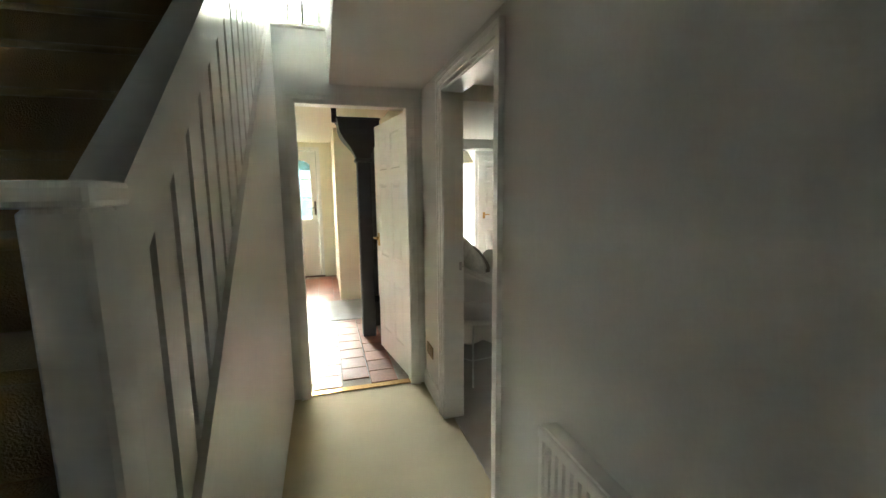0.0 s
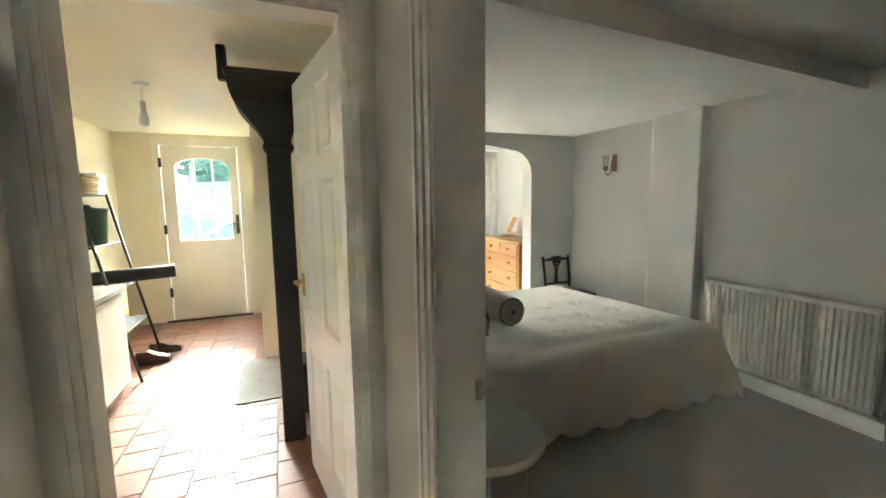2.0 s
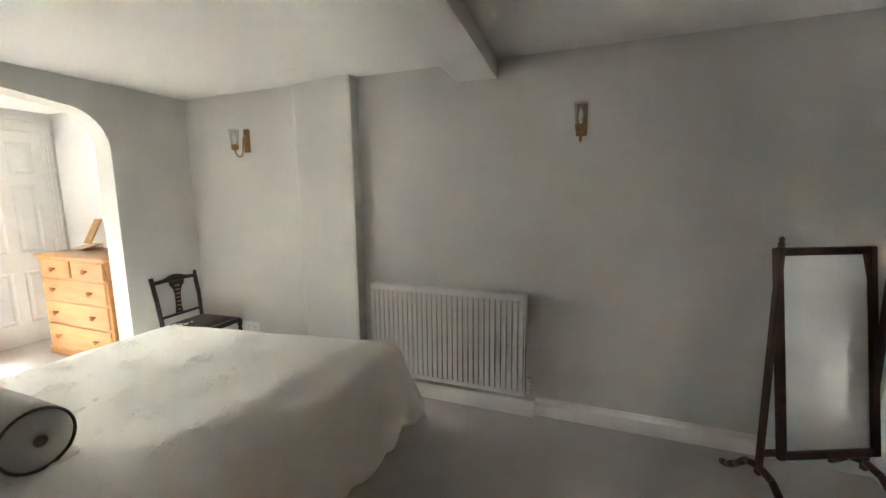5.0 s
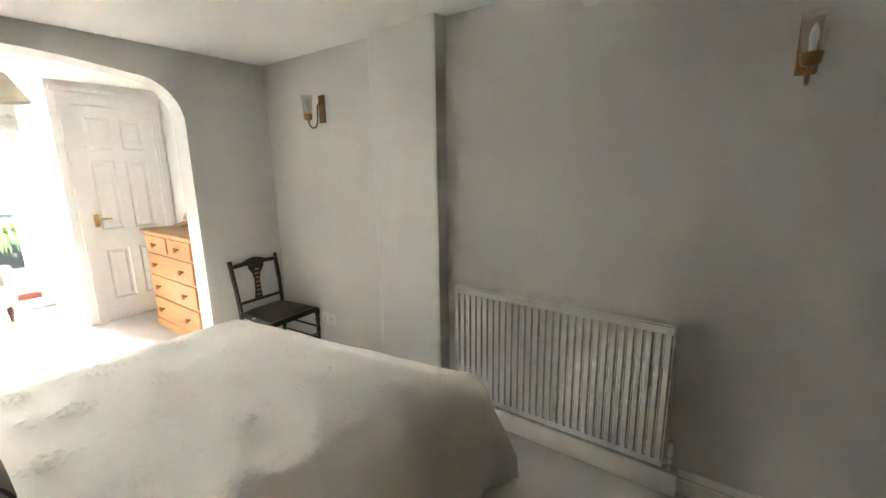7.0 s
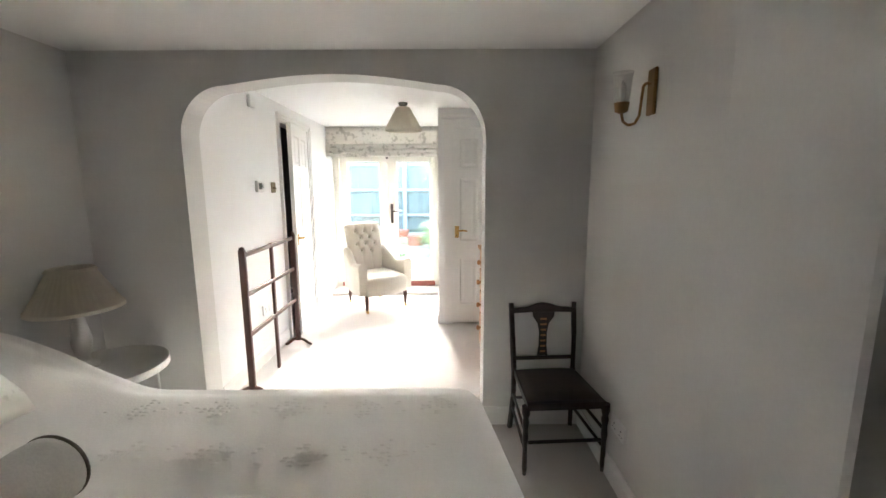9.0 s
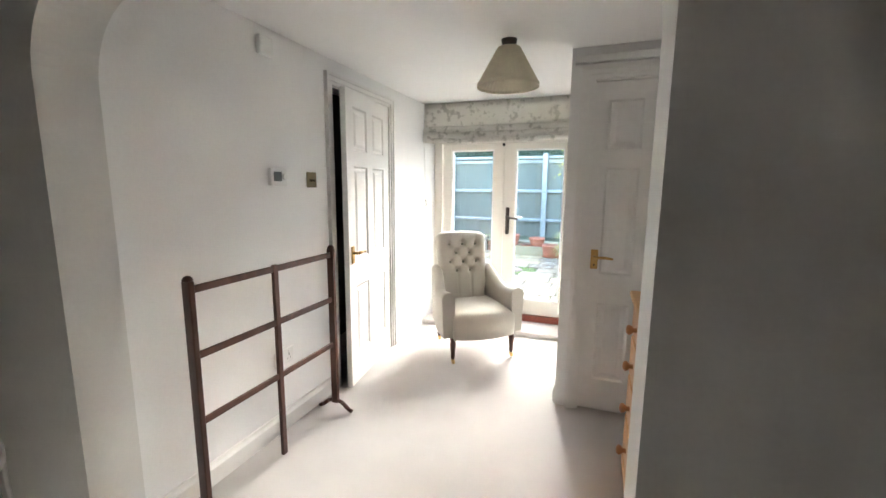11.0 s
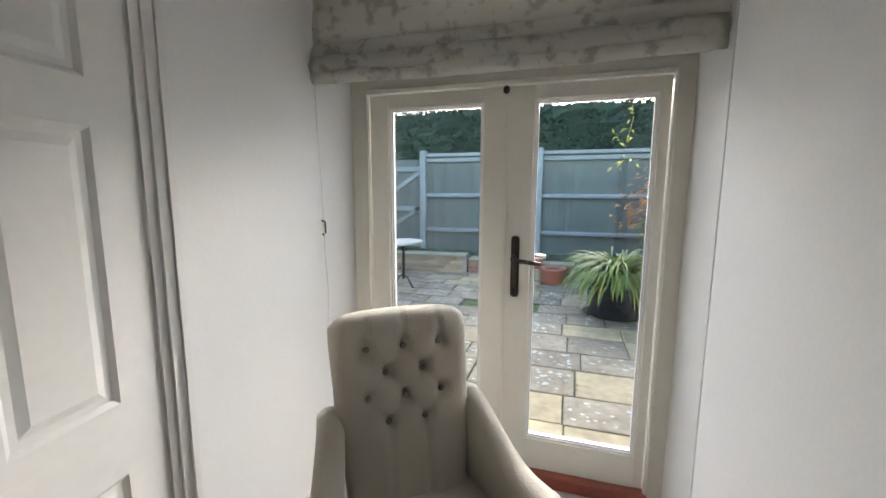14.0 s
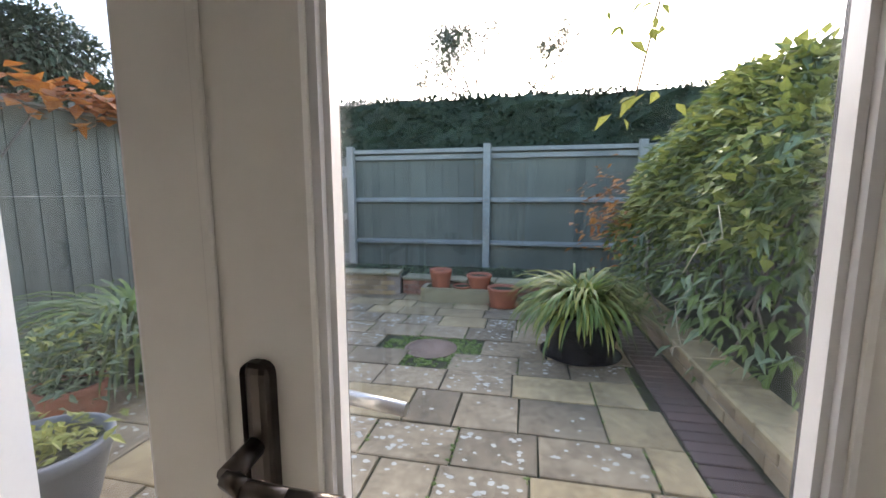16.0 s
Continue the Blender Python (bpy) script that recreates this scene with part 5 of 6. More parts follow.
for k in range(9):
    u = k / 8
    w = 0.066 + 0.115 * smooth01(0.0, 0.75, u)
    zz = 1.71 + 0.33 * u
    rings.append([bm.verts.new((sx * w - 0.045 * u, sy * w, zz)) for sx, sy in ((-1, -1), (1, -1), (1, 1), (-1, 1))])
for ra, rb in zip(rings, rings[1:]):
    for q in range(4):
        bm.faces.new((ra[q], ra[(q + 1) % 4], rb[(q + 1) % 4], rb[q]))
bm.faces.new(rings[-1])
bm.faces.new(rings[0][::-1])
part("head", bm, BLACK_IRON, col)
part("head_plate", box(-0.235, -0.19, 2.04, 0.145, 0.19, 2.06, bev=0.004), BLACK_IRON, col)
part("bracket", box(-0.27, -0.06, 2.03, -0.225, 0.0, UTIL_C, bev=0.006), BLACK_IRON, col)
solid("doormat", box(-0.175, 3.93, -0.006, 0.4, 4.78, 0.008, bev=0.004), DOORMAT, "flat grey ribbed doormat on quarry tiles", "mat")
bin_ = thing("waste_bin", "small round black bin behind the column", "bin", (0.33, 3.7, 0))
part("body", lathe([(0.08, 0), (0.085, 0.01), (0.105, 0.27), (0.108, 0.275), (0.1, 0.272), (0.08, 0.02)], n=24), BLACK_IRON, bin_)
part("rim", lathe([(0.106, 0.268), (0.112, 0.272), (0.112, 0.28), (0.104, 0.28)], n=24, caps=False), BLACK_IRON, bin_)
ul = thing("bare_bulb_pendant", "bare white bulb hanging from a ceiling rose", "pendant light", (-0.62, 4.25, UTIL_C))
part("ceiling_rose", lathe([(0.03, -0.022), (0.045, -0.012), (0.048, 0)], n=20), PLASTIC, ul)
part("flex", tube((0, 0, -0.02), (0, 0, -0.12), 0.0035, n=6), PLASTIC, ul)
part("holder", lathe([(0.016, -0.17), (0.019, -0.16), (0.016, -0.12), (0.008, -0.115)], n=14), PLASTIC, ul)
part("bulb", lathe([(0.004, -0.285), (0.024, -0.27), (0.031, -0.24), (0.022, -0.2), (0.014, -0.17)], n=16), PLASTIC, ul)

unit = thing("base_cabinet", "white base cabinet under the worktop", "cabinet")
part("body", box(-1.49, 2.75, 0.1, -0.925, 4.46, 0.78), WHITE_GLOSS, unit)
part("plinth", box(-1.49, 2.75, 0.0, -0.97, 4.46, 0.1), DARK_WOOD, unit)
for y0, y1 in ((2.76, 3.32), (3.33, 3.89), (3.9, 4.45)):
    part("cabinet_door", box(-0.924, y0, 0.11, -0.905, y1, 0.77, bev=0.003), WHITE_GLOSS, unit)
solid("worktop", box(-1.495, 2.74, 0.782, -0.885, 4.48, 0.822, bev=0.006, seg=2), LAMINATE, "grey laminate worktop with pale edge", "worktop")
sh = thing("ladder_shelf", "black metal ladder shelf with loose household things", "shelf unit", (-1.2, 4.95, 0))
for y in (-0.3, 0.3):
    part("front_post", tube((0.3, y, 0), (0.0, y, 1.52), 0.011), BLACK_IRON, sh)
    part("rear_post", tube((-0.2, y, 0), (-0.2, y, 1.52), 0.011), BLACK_IRON, sh)
for z in (0.4, 0.72, 1.08, 1.48):
    fx = 0.3 - 0.3 * z / 1.52
    part("shelf", box(-0.2, -0.3, z - 0.008, fx, 0.3, z + 0.006, bev=0.003), BLACK_IRON, sh)
bk = thing("wicker_basket", "straw wicker basket on the top shelf", "basket", (-1.27, 4.85, 1.488))
b = bmesh.new()
for k in range(7):
    w = 0.095 + 0.004 * k
    z = 0.008 + k * 0.02
    sweep([(-w, -0.15, z), (w, -0.15, z), (w, 0.15, z), (-w, 0.15, z), (-w, -0.15, z)], 0.0095, b, 6)
part("weave", b, WICKER, bk)
part("base", box(-0.09, -0.145, 0, 0.09, 0.145, 0.008), WICKER, bk)
cr = thing("slatted_crate", "white slatted plastic crate on the top shelf", "crate", (-1.27, 5.12, 1.488))
for k in range(5):
    part("slat", box(-0.1, -0.09, 0.01 + k * 0.034, 0.1 - 0.004 * 0, 0.09, 0.03 + k * 0.034, bev=0.003), PLASTIC, cr)
part("post", box(-0.09, -0.08, 0, 0.09, 0.08, 0.17), WHITE_METAL, cr)
gb = thing("storage_tub", "dark green plastic storage tub on the shelf", "storage tub", (-1.22, 4.92, 1.088))
part("tub", lathe([(0.1, 0), (0.11, 0.01), (0.125, 0.26), (0.13, 0.265)], n=28), GREEN_BOX, gb)
part("tub_lid", lathe([(0.133, 0.262), (0.135, 0.285), (0.03, 0.295), (0.015, 0.315)], n=28), GREEN_BOX, gb)
ym = solid("rolled_mat", tube((-1.38, 5.05, 0.785), (-0.72, 5.18, 0.805), 0.058, n=22), BLACK_FOAM, "rolled black foam exercise mat across the shelf", "exercise mat")
wb = thing("wooden_crate", "small orange-brown wooden box under the shelf", "box", (-1.15, 5.0, 0.0))
for z in (0.02, 0.13, 0.24):
    part("board", box(-0.16, -0.22, z + 0.408, 0.04, 0.22, z + 0.5, bev=0.003), PINE, wb)
wb.location.z = 0.0
for k, (x, y) in enumerate(((-0.93, 5.1), (-0.9, 5.35))):
    s = thing("shoe", "worn dark leather shoe on the tiles", "shoe", (x, y, 0.0), 20 * k, "shoes under the shelf")
    part("sole", box(-0.13, -0.045, 0, 0.13, 0.045, 0.022, bev=0.01, seg=2), BLACK_IRON, s)
    part("upper", prism([(-0.125, 0.02), (0.125, 0.02), (0.12, 0.05), (0.03, 0.075), (-0.03, 0.11), (-0.12, 0.115)], "y", -0.04, 0.04), DARK_WOOD, s)

# ---- garden ----
GZ = -0.13
setting("ground", box(-400, 8.3, -0.6, 400, 900, -0.24), GRASS, "garden ground reaching to the horizon", "ground")
setting("ground_side", box(-400, -200, -0.61, 400, 8.3, -0.25), GRASS, "ground round the house", "ground")
setting("pavement_bed", box(-2.3, 8.12, -0.3, 3.45, 14.8, GZ - 0.012), SOIL, "dark mossy joints under the patio slabs", "pavement")


def leaf_cloud(count, place, size, rng, droop=0.4, slim=0.45):
    """Many small folded leaves as one mesh; place(rng) gives a point and the way out of the plant."""
    verts, faces = [], []
    for _ in range(count):
        p, n = place(rng)
        s = size * rng.uniform(0.6, 1.35)
        d = (Vector(n) + Vector((rng.gauss(0, 0.5), rng.gauss(0, 0.5), rng.gauss(-droop, 0.4)))).normalized()
        side = d.cross(Vector((rng.gauss(0, 0.3), rng.gauss(0, 0.3), 1))).normalized()
        up = side.cross(d).normalized()
        p = Vector(p)
        i = len(verts)
        verts += [p, p + d * s * 0.4 + side * s * slim * 0.5 + up * s * 0.06, p + d * s + up * -s * 0.18, p + d * s * 0.4 - side * s * slim * 0.5 + up * s * 0.06, p + d * s * 0.45 - up * s * 0.03]
        faces += [(i, i + 4, i + 1), (i + 1, i + 4, i + 2), (i, i + 3, i + 4), (i + 3, i + 2, i + 4)]
    me = bpy.data.meshes.new("leaves")
    me.from_pydata([tuple(v) for v in verts], [], faces)
    return me


def leaves(name, me, material, parent, label=""):
    me.materials.append(material)
    ob = new(name, me)
    ob.parent = parent
    ob["kind"] = "stuff"
    return tagged(ob, label)


def strap_plant(ob, count, length, width, base_z, seed, mats=(LEAF_DARK, LEAF_LIGHT)):
    """Arching strap leaves from a crown, in two greens."""
    rng = random.Random(seed)
    for mi, m in enumerate(mats):
        verts, faces = [], []
        for _ in range(count):
            a = rng.uniform(0, math.tau)
            L, w = length * rng.uniform(0.6, 1.15), width * rng.uniform(0.7, 1.2)
            lift = rng.uniform(0.5, 1.35)
            c, s = math.cos(a), math.sin(a)
            sx, sy = -s, c
            x0, y0 = rng.uniform(-0.09, 0.09), rng.uniform(-0.09, 0.09)
            i = len(verts)
            r, z, ang = 0.0, base_z, lift
            for k in range(8):
                u = k / 7
                ww = w * (0.6 + 0.8 * u) * (1 - u ** 3)
                verts += [(x0 + c * r + sx * ww, y0 + s * r + sy * ww, z), (x0 + c * r - sx * ww, y0 + s * r - sy * ww, z + 0.003)]
                ang -= 0.3 * (0.45 + u)
                r += math.cos(ang) * L / 7
                z += math.sin(ang) * L / 7
            for k in range(7):
                faces.append((i + 2 * k, i + 2 * k + 1, i + 2 * k + 3, i + 2 * k + 2))
        me = bpy.data.meshes.new("strap_leaves")
        me.from_pydata(verts, [], faces)
        for f in me.polygons:
            f.use_smooth = True
        leaves("strap_leaves", me, m, ob)


# back fence: posts, three rails, cap, feather-edge boards
fence = thing("back_fence", "grey-green stained closeboard fence with rails and posts", "fence", (0, 14.75, GZ))
for x in (-2.3, -0.97, 1.47, 3.9, 6.3):
    part("post", box(x - 0.06, -0.14, 0, x + 0.06, -0.02, 2.33, bev=0.006), FENCE_RAIL, fence)
for x0, x1 in ((-0.91, 1.41), (1.53, 3.84), (3.96, 6.24)):
    for z in (0.66, 1.4):
        part("rail", prism([(-0.075, z), (0, z + 0.035), (0, z - 0.05), (-0.075, z - 0.04)], "x", x0, x1), FENCE_RAIL, fence)
    part("cap_rail", box(x0, -0.075, 2.2, x1, 0.03, 2.27, bev=0.006), FENCE_RAIL, fence)
    part("under_rail", box(x0, -0.05, 2.09, x1, 0.0, 2.17, bev=0.004), FENCE_RAIL, fence)
    part("gravel_board", box(x0, -0.03, 0.0, x1, 0.01, 0.22, bev=0.003), FENCE_PAINT, fence)
    n = int((x1 - x0) / 0.145)
    for k in range(n):
        xa = x0 + k * (x1 - x0) / n
        part("board", box(xa, 0.0 + 0.006 * (k % 2), 0.2, xa + (x1 - x0) / n - 0.002, 0.02 + 0.006 * (k % 2), 2.2), FENCE_PAINT, fence)
gate = thing("garden_gate", "grey-green ledged and braced garden gate", "gate", (-2.24, 14.72, GZ))
n = 9
for k in range(n):
    part("board", box(k * 1.2 / n, 0.02, 0.1, (k + 1) * 1.2 / n - 0.003, 0.04, 2.15), FENCE_PAINT, gate)
for z in (0.35, 1.1, 1.95):
    part("ledge", box(0, -0.015, z - 0.05, 1.2, 0.02, z + 0.05, bev=0.004), FENCE_RAIL, gate)
for z in (0.4, 1.15):
    part("brace", bar((0.04, 0.0, z), (1.16, 0.0, z + 0.72), 0.03, 0.09), FENCE_RAIL, gate)
left = thing("side_fence", "tall grey-green closeboard fence seen from its boarded side", "fence", (-2.3, 0, GZ))
for k in range(62):
    y = 8.6 + k * 0.098
    part("board", box(0.0 + 0.012 * (k % 2), y, 0.1, 0.018 + 0.012 * (k % 2), y + 0.108, 2.28), FENCE_PAINT, left)
part("capping", box(-0.03, 8.6, 2.28, 0.05, 14.68, 2.31, bev=0.005), FENCE_RAIL, left)
for y in (8.7, 11.15, 13.2):
    part("post", box(-0.1, y - 0.06, 0, 0.0, y + 0.06, 2.4, bev=0.006), FENCE_RAIL, left)
part("wire", sweep([(0.045, 9.0, 1.45), (0.045, 11.8, 1.47), (0.045, 14.0, 1.45)], 0.003, n=5), STEEL, left)

# hedge and trees behind
rng = random.Random(11)
hedge = thing("hedge", "tall dark clipped evergreen hedge behind the fence", "hedge", (0, 16.6, -0.24))
bm = bmesh.new()
NX, NZ = 110, 26
for face in ("front", "top"):
    g = []
    for i in range(NX + 1):
        row = []
        for j in range((NZ if face == "front" else 8) + 1):
            x = -13 + 26 * i / NX
            if face == "front":
                z = 3.45 * j / NZ
                y = -0.7 + 0.16 * noise.noise((x * 1.3, z * 1.3, 2)) + 0.1 * noise.noise((x * 5, z * 5, 5))
            else:
                y = -0.7 + 1.6 * j / 8
                z = 3.45
            z += 0.07 * noise.noise((x * 0.9, y, 8)) + 0.05 * noise.noise((x * 4, y * 4, 3)) if z > 3 else 0
            row.append(bm.verts.new((x, y, z)))
        g.append(row)
    for i in range(NX):
        for j in range(len(g[0]) - 1):
            bm.faces.new((g[i][j], g[i + 1][j], g[i + 1][j + 1], g[i][j + 1]))
part("hedge_body", bm, HEDGE_GREEN, hedge)
leaves("hedge_leaves", leaf_cloud(16000, lambda r: ((r.uniform(-9, 9), -0.72 + r.uniform(-0.1, 0.1), r.uniform(1.2, 3.5)), (0, -1, 0.4)), 0.11, rng), HEDGE_GREEN, hedge)
leaves("hedge_top_leaves", leaf_cloud(6000, lambda r: ((r.uniform(-9, 9), r.uniform(-0.8, 0.6), 3.45 + r.uniform(-0.05, 0.06)), (0, -0.2, 1)), 0.1, rng, droop=-0.2), HEDGE_GREEN, hedge)


def tree(name, at, height, label, leafy, leaf_mat, seed, spread=0.5, leaf_size=0.2):
    """A tapered trunk with forking limbs; leaves gather at the twig ends."""
    ob = thing(name, label, "tree", at)
    r = random.Random(seed)
    bm = bmesh.new()
    tips = []

    def grow(p, d, L, rad, depth):
        q = p + d * L
        tube(p, q, rad, rad * 0.68, bm, n=6 if depth < 3 else 4)
        tips.append(q)
        if depth > 4:
            return
        for _ in range(3 if depth < 4 else 2):
            nd = (d + Vector((r.gauss(0, spread), r.gauss(0, spread), r.gauss(0.12, 0.25)))).normalized()
            grow(q, nd, L * r.uniform(0.6, 0.82), rad * 0.6, depth + 1)

    grow(Vector((0, 0, 0)), Vector((0, 0, 1)), height * 0.32, height * 0.015, 0)
    part("trunk", bm, BARK, ob)
    fine = tips[len(tips) // 6:]
    if leafy:
        leaves("crown", leaf_cloud(leafy, lambda rr: (rr.choice(fine) + Vector((rr.gauss(0, 0.22), rr.gauss(0, 0.22), rr.gauss(0, 0.22))), (0, 0, 0.2)), leaf_size, r), leaf_mat, ob)
    return ob


tree("thin_tree", (0.9, 27, -0.24), 9.2, "sparse half-bare tree beyond the hedge", 10000, TREE_HAZE, 5, 0.36, 0.14)
tree("bare_tree", (5.2, 30, -0.24), 7.5, "bare branching tree beyond the hedge", 300, TREE_HAZE, 8, 0.4, 0.12)
tree("bare_tree", (-4.2, 28, -0.24), 8.0, "pale bare branching tree beyond the hedge", 0, TREE_GREEN, 21, 0.4)
ever = thing("evergreen_tree", "dense dark green tree beyond the side fence", "tree", (-15.5, 20.0, -0.24))
part("trunk", tube((0, 0, 0), (0.2, 0, 5.0), 0.24, 0.1, n=10), BARK, ever)
b = bmesh.new()
for k in range(9):
    a = k * 2.4
    tube((0.1, 0, 1.6 + 0.35 * k), (0.1 + 2.0 * math.cos(a), 1.6 * math.sin(a), 3.0 + 0.4 * k), 0.07, 0.02, b, n=6)
part("limbs", b, BARK, ever)


def mound(r):
    """A point in one of the crown's bulging clumps, near its skin, and its outward way."""
    q = r.randrange(26)
    c = random.Random(q * 7 + 3)
    a, h = c.uniform(0, math.tau), c.uniform(0.0, 1.0)
    wide = 2.5 * (1 - 0.75 * h ** 1.6)
    n = Vector((r.gauss(0, 1), r.gauss(0, 1), r.gauss(0.25, 1))).normalized()
    return Vector((wide * math.cos(a), wide * math.sin(a), 2.6 + 4.6 * h)) + n * r.uniform(0.75, 1.35), n


leaves("crown", leaf_cloud(24000, mound, 0.26, random.Random(9)), TREE_GREEN, ever)


# low wall and raised bed before the fence
def masonry(name, at, turn, length, courses, bl, bh, material, label, cap=None, depth=0.11):
    """A low wall of separate bricks in running bond, along +x of its own space."""
    ob = thing(name, label, "wall", at, turn)
    ob["kind"] = "structure"
    part("mortar", box(0.005, 0.008, 0, length - 0.005, depth - 0.004, courses * bh - 0.004), GROUT, ob)
    base = mesh_of("brick", box(0, 0, 0, bl - 0.012, depth, bh - 0.011, bev=0.005), material)
    short = mesh_of("brick", box(0, 0, 0, bl / 2 - 0.012, depth, bh - 0.011, bev=0.005), material)
    r = random.Random(7)
    for c in range(courses):
        x = 0.0
        if c % 2:
            o = new("brick", short)
            o.parent, o.location = ob, (0, 0, c * bh)
            x = bl / 2
        while x + bl <= length + 0.01:
            o = new("brick", base)
            o.parent, o.location = ob, (x, r.uniform(-0.005, 0.004), c * bh + 0.0005)
            x += bl
    if cap:
        x = 0.0
        while x < length - 0.05:
            w = min(r.uniform(0.35, 0.55), length - x)
            part("coping_stone", box(x, -0.04, courses * bh, x + w - 0.01, depth + 0.16, courses * bh + 0.045, bev=0.01), cap, ob)
            x += w
    return ob


masonry("wall_garden", (-2.2, 13.1, GZ), 6, 2.55, 4, 0.225, 0.075, BUFF_BRICK, "low buff brick retaining wall with stone coping", STONE)
masonry("wall_garden", (0.35, 13.45, GZ), -4, 3.3, 3, 0.225, 0.075, RED_BRICK, "low red brick retaining wall behind the pots", STONE)
setting("ground_bed", box(-2.2, 13.6, GZ - 0.02, 3.6, 14.6, GZ + 0.24), SOIL, "dark planting soil before the fence", "soil")
masonry("wall_border", (3.42, 13.2, GZ), -90, 4.8, 2, 0.23, 0.1, BUFF_BRICK, "low buff block edging of the side border", GOLD_SLAB)
setting("ground_border", box(3.5, 8.4, GZ - 0.02, 5.6, 13.4, GZ + 0.17), SOIL, "dark planting soil of the side border", "soil")
sidef = thing("border_fence", "dark boarded fence behind the climbers", "fence", (5.6, 8.4, GZ))
for k in range(44):
    part("board", box(0.012 * (k % 2), k * 0.145, 0, 0.02 + 0.012 * (k % 2), k * 0.145 + 0.15, 2.2), FENCE_PAINT, sidef)


def pot(at, r0, r1, h, material, label, saucer=False, name="plant_pot"):
    ob = thing(name, label, "plant pot", at)
    part("body", lathe([(r0, 0), (r0 * 1.02, 0.01), (r1 * 0.97, h * 0.8), (r1, h * 0.82), (r1 * 1.04, h * 0.98), (r1, h), (r1 * 0.92, h), (r1 * 0.88, h * 0.86)], n=30, caps=False), material, ob)
    part("soil", lathe([(0.003, h * 0.86), (r1 * 0.9, h * 0.86)], n=24, caps=False), SOIL, ob)
    if saucer:
        part("saucer", lathe([(r0 * 1.1, 0.0), (r0 * 1.35, 0.03), (r0 * 1.3, 0.03), (r0 * 1.05, 0.008)], n=30), material, ob)
    return ob


p = pot((2.66, 11.5, GZ), 0.27, 0.35, 0.42, GLAZED, "large dark glazed pot of arching strap leaves", True)
strap_plant(p, 250, 0.76, 0.017, 0.4, 3)
p = pot((-0.95, 10.35, GZ), 0.22, 0.26, 0.3, GLAZED, "dark pot of blue-green strap leaves")
strap_plant(p, 190, 0.95, 0.018, 0.28, 6, (LEAF_BLUE, LEAF_DARK))
p = pot((-0.02, 9.0, GZ), 0.2, 0.28, 0.34, mat("lead_grey_pot", (0.16, 0.17, 0.18), 0.5, 0.15, 30, 4.0, 0.2), "round lead-grey planter with small green leaves")
rng = random.Random(3)
leaves("foliage", leaf_cloud(260, lambda r: ((r.gauss(0, 0.11), r.gauss(0, 0.11), 0.29 + abs(r.gauss(0, 0.04))), (r.gauss(0, 1), r.gauss(0, 1), 0.8)), 0.07, rng), LEAF_LIGHT, p)
p = pot((-0.78, 9.7, GZ), 0.16, 0.2, 0.24, TERRACOTTA, "terracotta pot with a grey-green shrub, pale young tips")
leaves("foliage", leaf_cloud(900, lambda r: ((r.gauss(0, 0.2), r.gauss(0, 0.2), 0.42 + r.gauss(0, 0.13)), (r.gauss(0, 1), r.gauss(0, 1), 0.5)), 0.075, rng), LEAF_BLUE, p)
leaves("young_foliage", leaf_cloud(260, lambda r: ((r.gauss(0, 0.2), r.gauss(0, 0.2), 0.52 + r.gauss(0, 0.08)), (r.gauss(0, 1), r.gauss(0, 1), 0.8)), 0.07, rng), LEAF_LIGHT, p, "fresh yellow-green tips")
part("stems", sweep([(0, 0, 0.18), (0.04, 0.02, 0.34), (0.1, 0.06, 0.5)], 0.008), BARK, p)
pot((1.86, 13.05, GZ), 0.16, 0.2, 0.26, TERRACOTTA, "terracotta pot on a saucer beside the trough", True)
tr = thing("stone_trough", "long weathered stone trough holding terracotta pots", "trough", (1.25, 13.22, GZ))
b = box(-0.52, -0.17, 0, 0.52, 0.17, 0.05)
box(-0.52, -0.17, 0.05, 0.52, -0.11, 0.2, b)
box(-0.52, 0.11, 0.05, 0.52, 0.17, 0.2, b)
box(-0.52, -0.11, 0.05, -0.46, 0.11, 0.2, b)
box(0.46, -0.11, 0.05, 0.52, 0.11, 0.2, b)
part("basin", b, STONE, tr)
part("soil", box(-0.46, -0.11, 0.05, 0.46, 0.11, 0.14), SOIL, tr)
pot((0.98, 13.22, GZ + 0.142), 0.11, 0.155, 0.3, TERRACOTTA, "empty terracotta pot standing in the trough")
pot((1.52, 13.25, GZ + 0.142), 0.12, 0.17, 0.24, TERRACOTTA, "bright terracotta pot standing in the trough")
pot((1.3, 13.17, GZ + 0.142), 0.08, 0.13, 0.09, TERRACOTTA, "shallow terracotta bowl standing in the trough")
wt = thing("window_trough", "long terracotta planter on the side wall", "planter", (-1.75, 12.0, GZ + 0.33))
part("body", prism([(-0.09, 0), (0.09, 0), (0.11, 0.17), (-0.11, 0.17)], "y", -0.3, 0.3), TERRACOTTA, wt)
part("rim", box(-0.125, -0.315, 0.15, 0.125, 0.315, 0.185, bev=0.008), TERRACOTTA, wt)
setting("wall_bed", box(-2.27, 11.5, GZ - 0.01, -1.55, 13.2, GZ + 0.33), STONE, "stone-faced raised bed under the side fence", "wall")

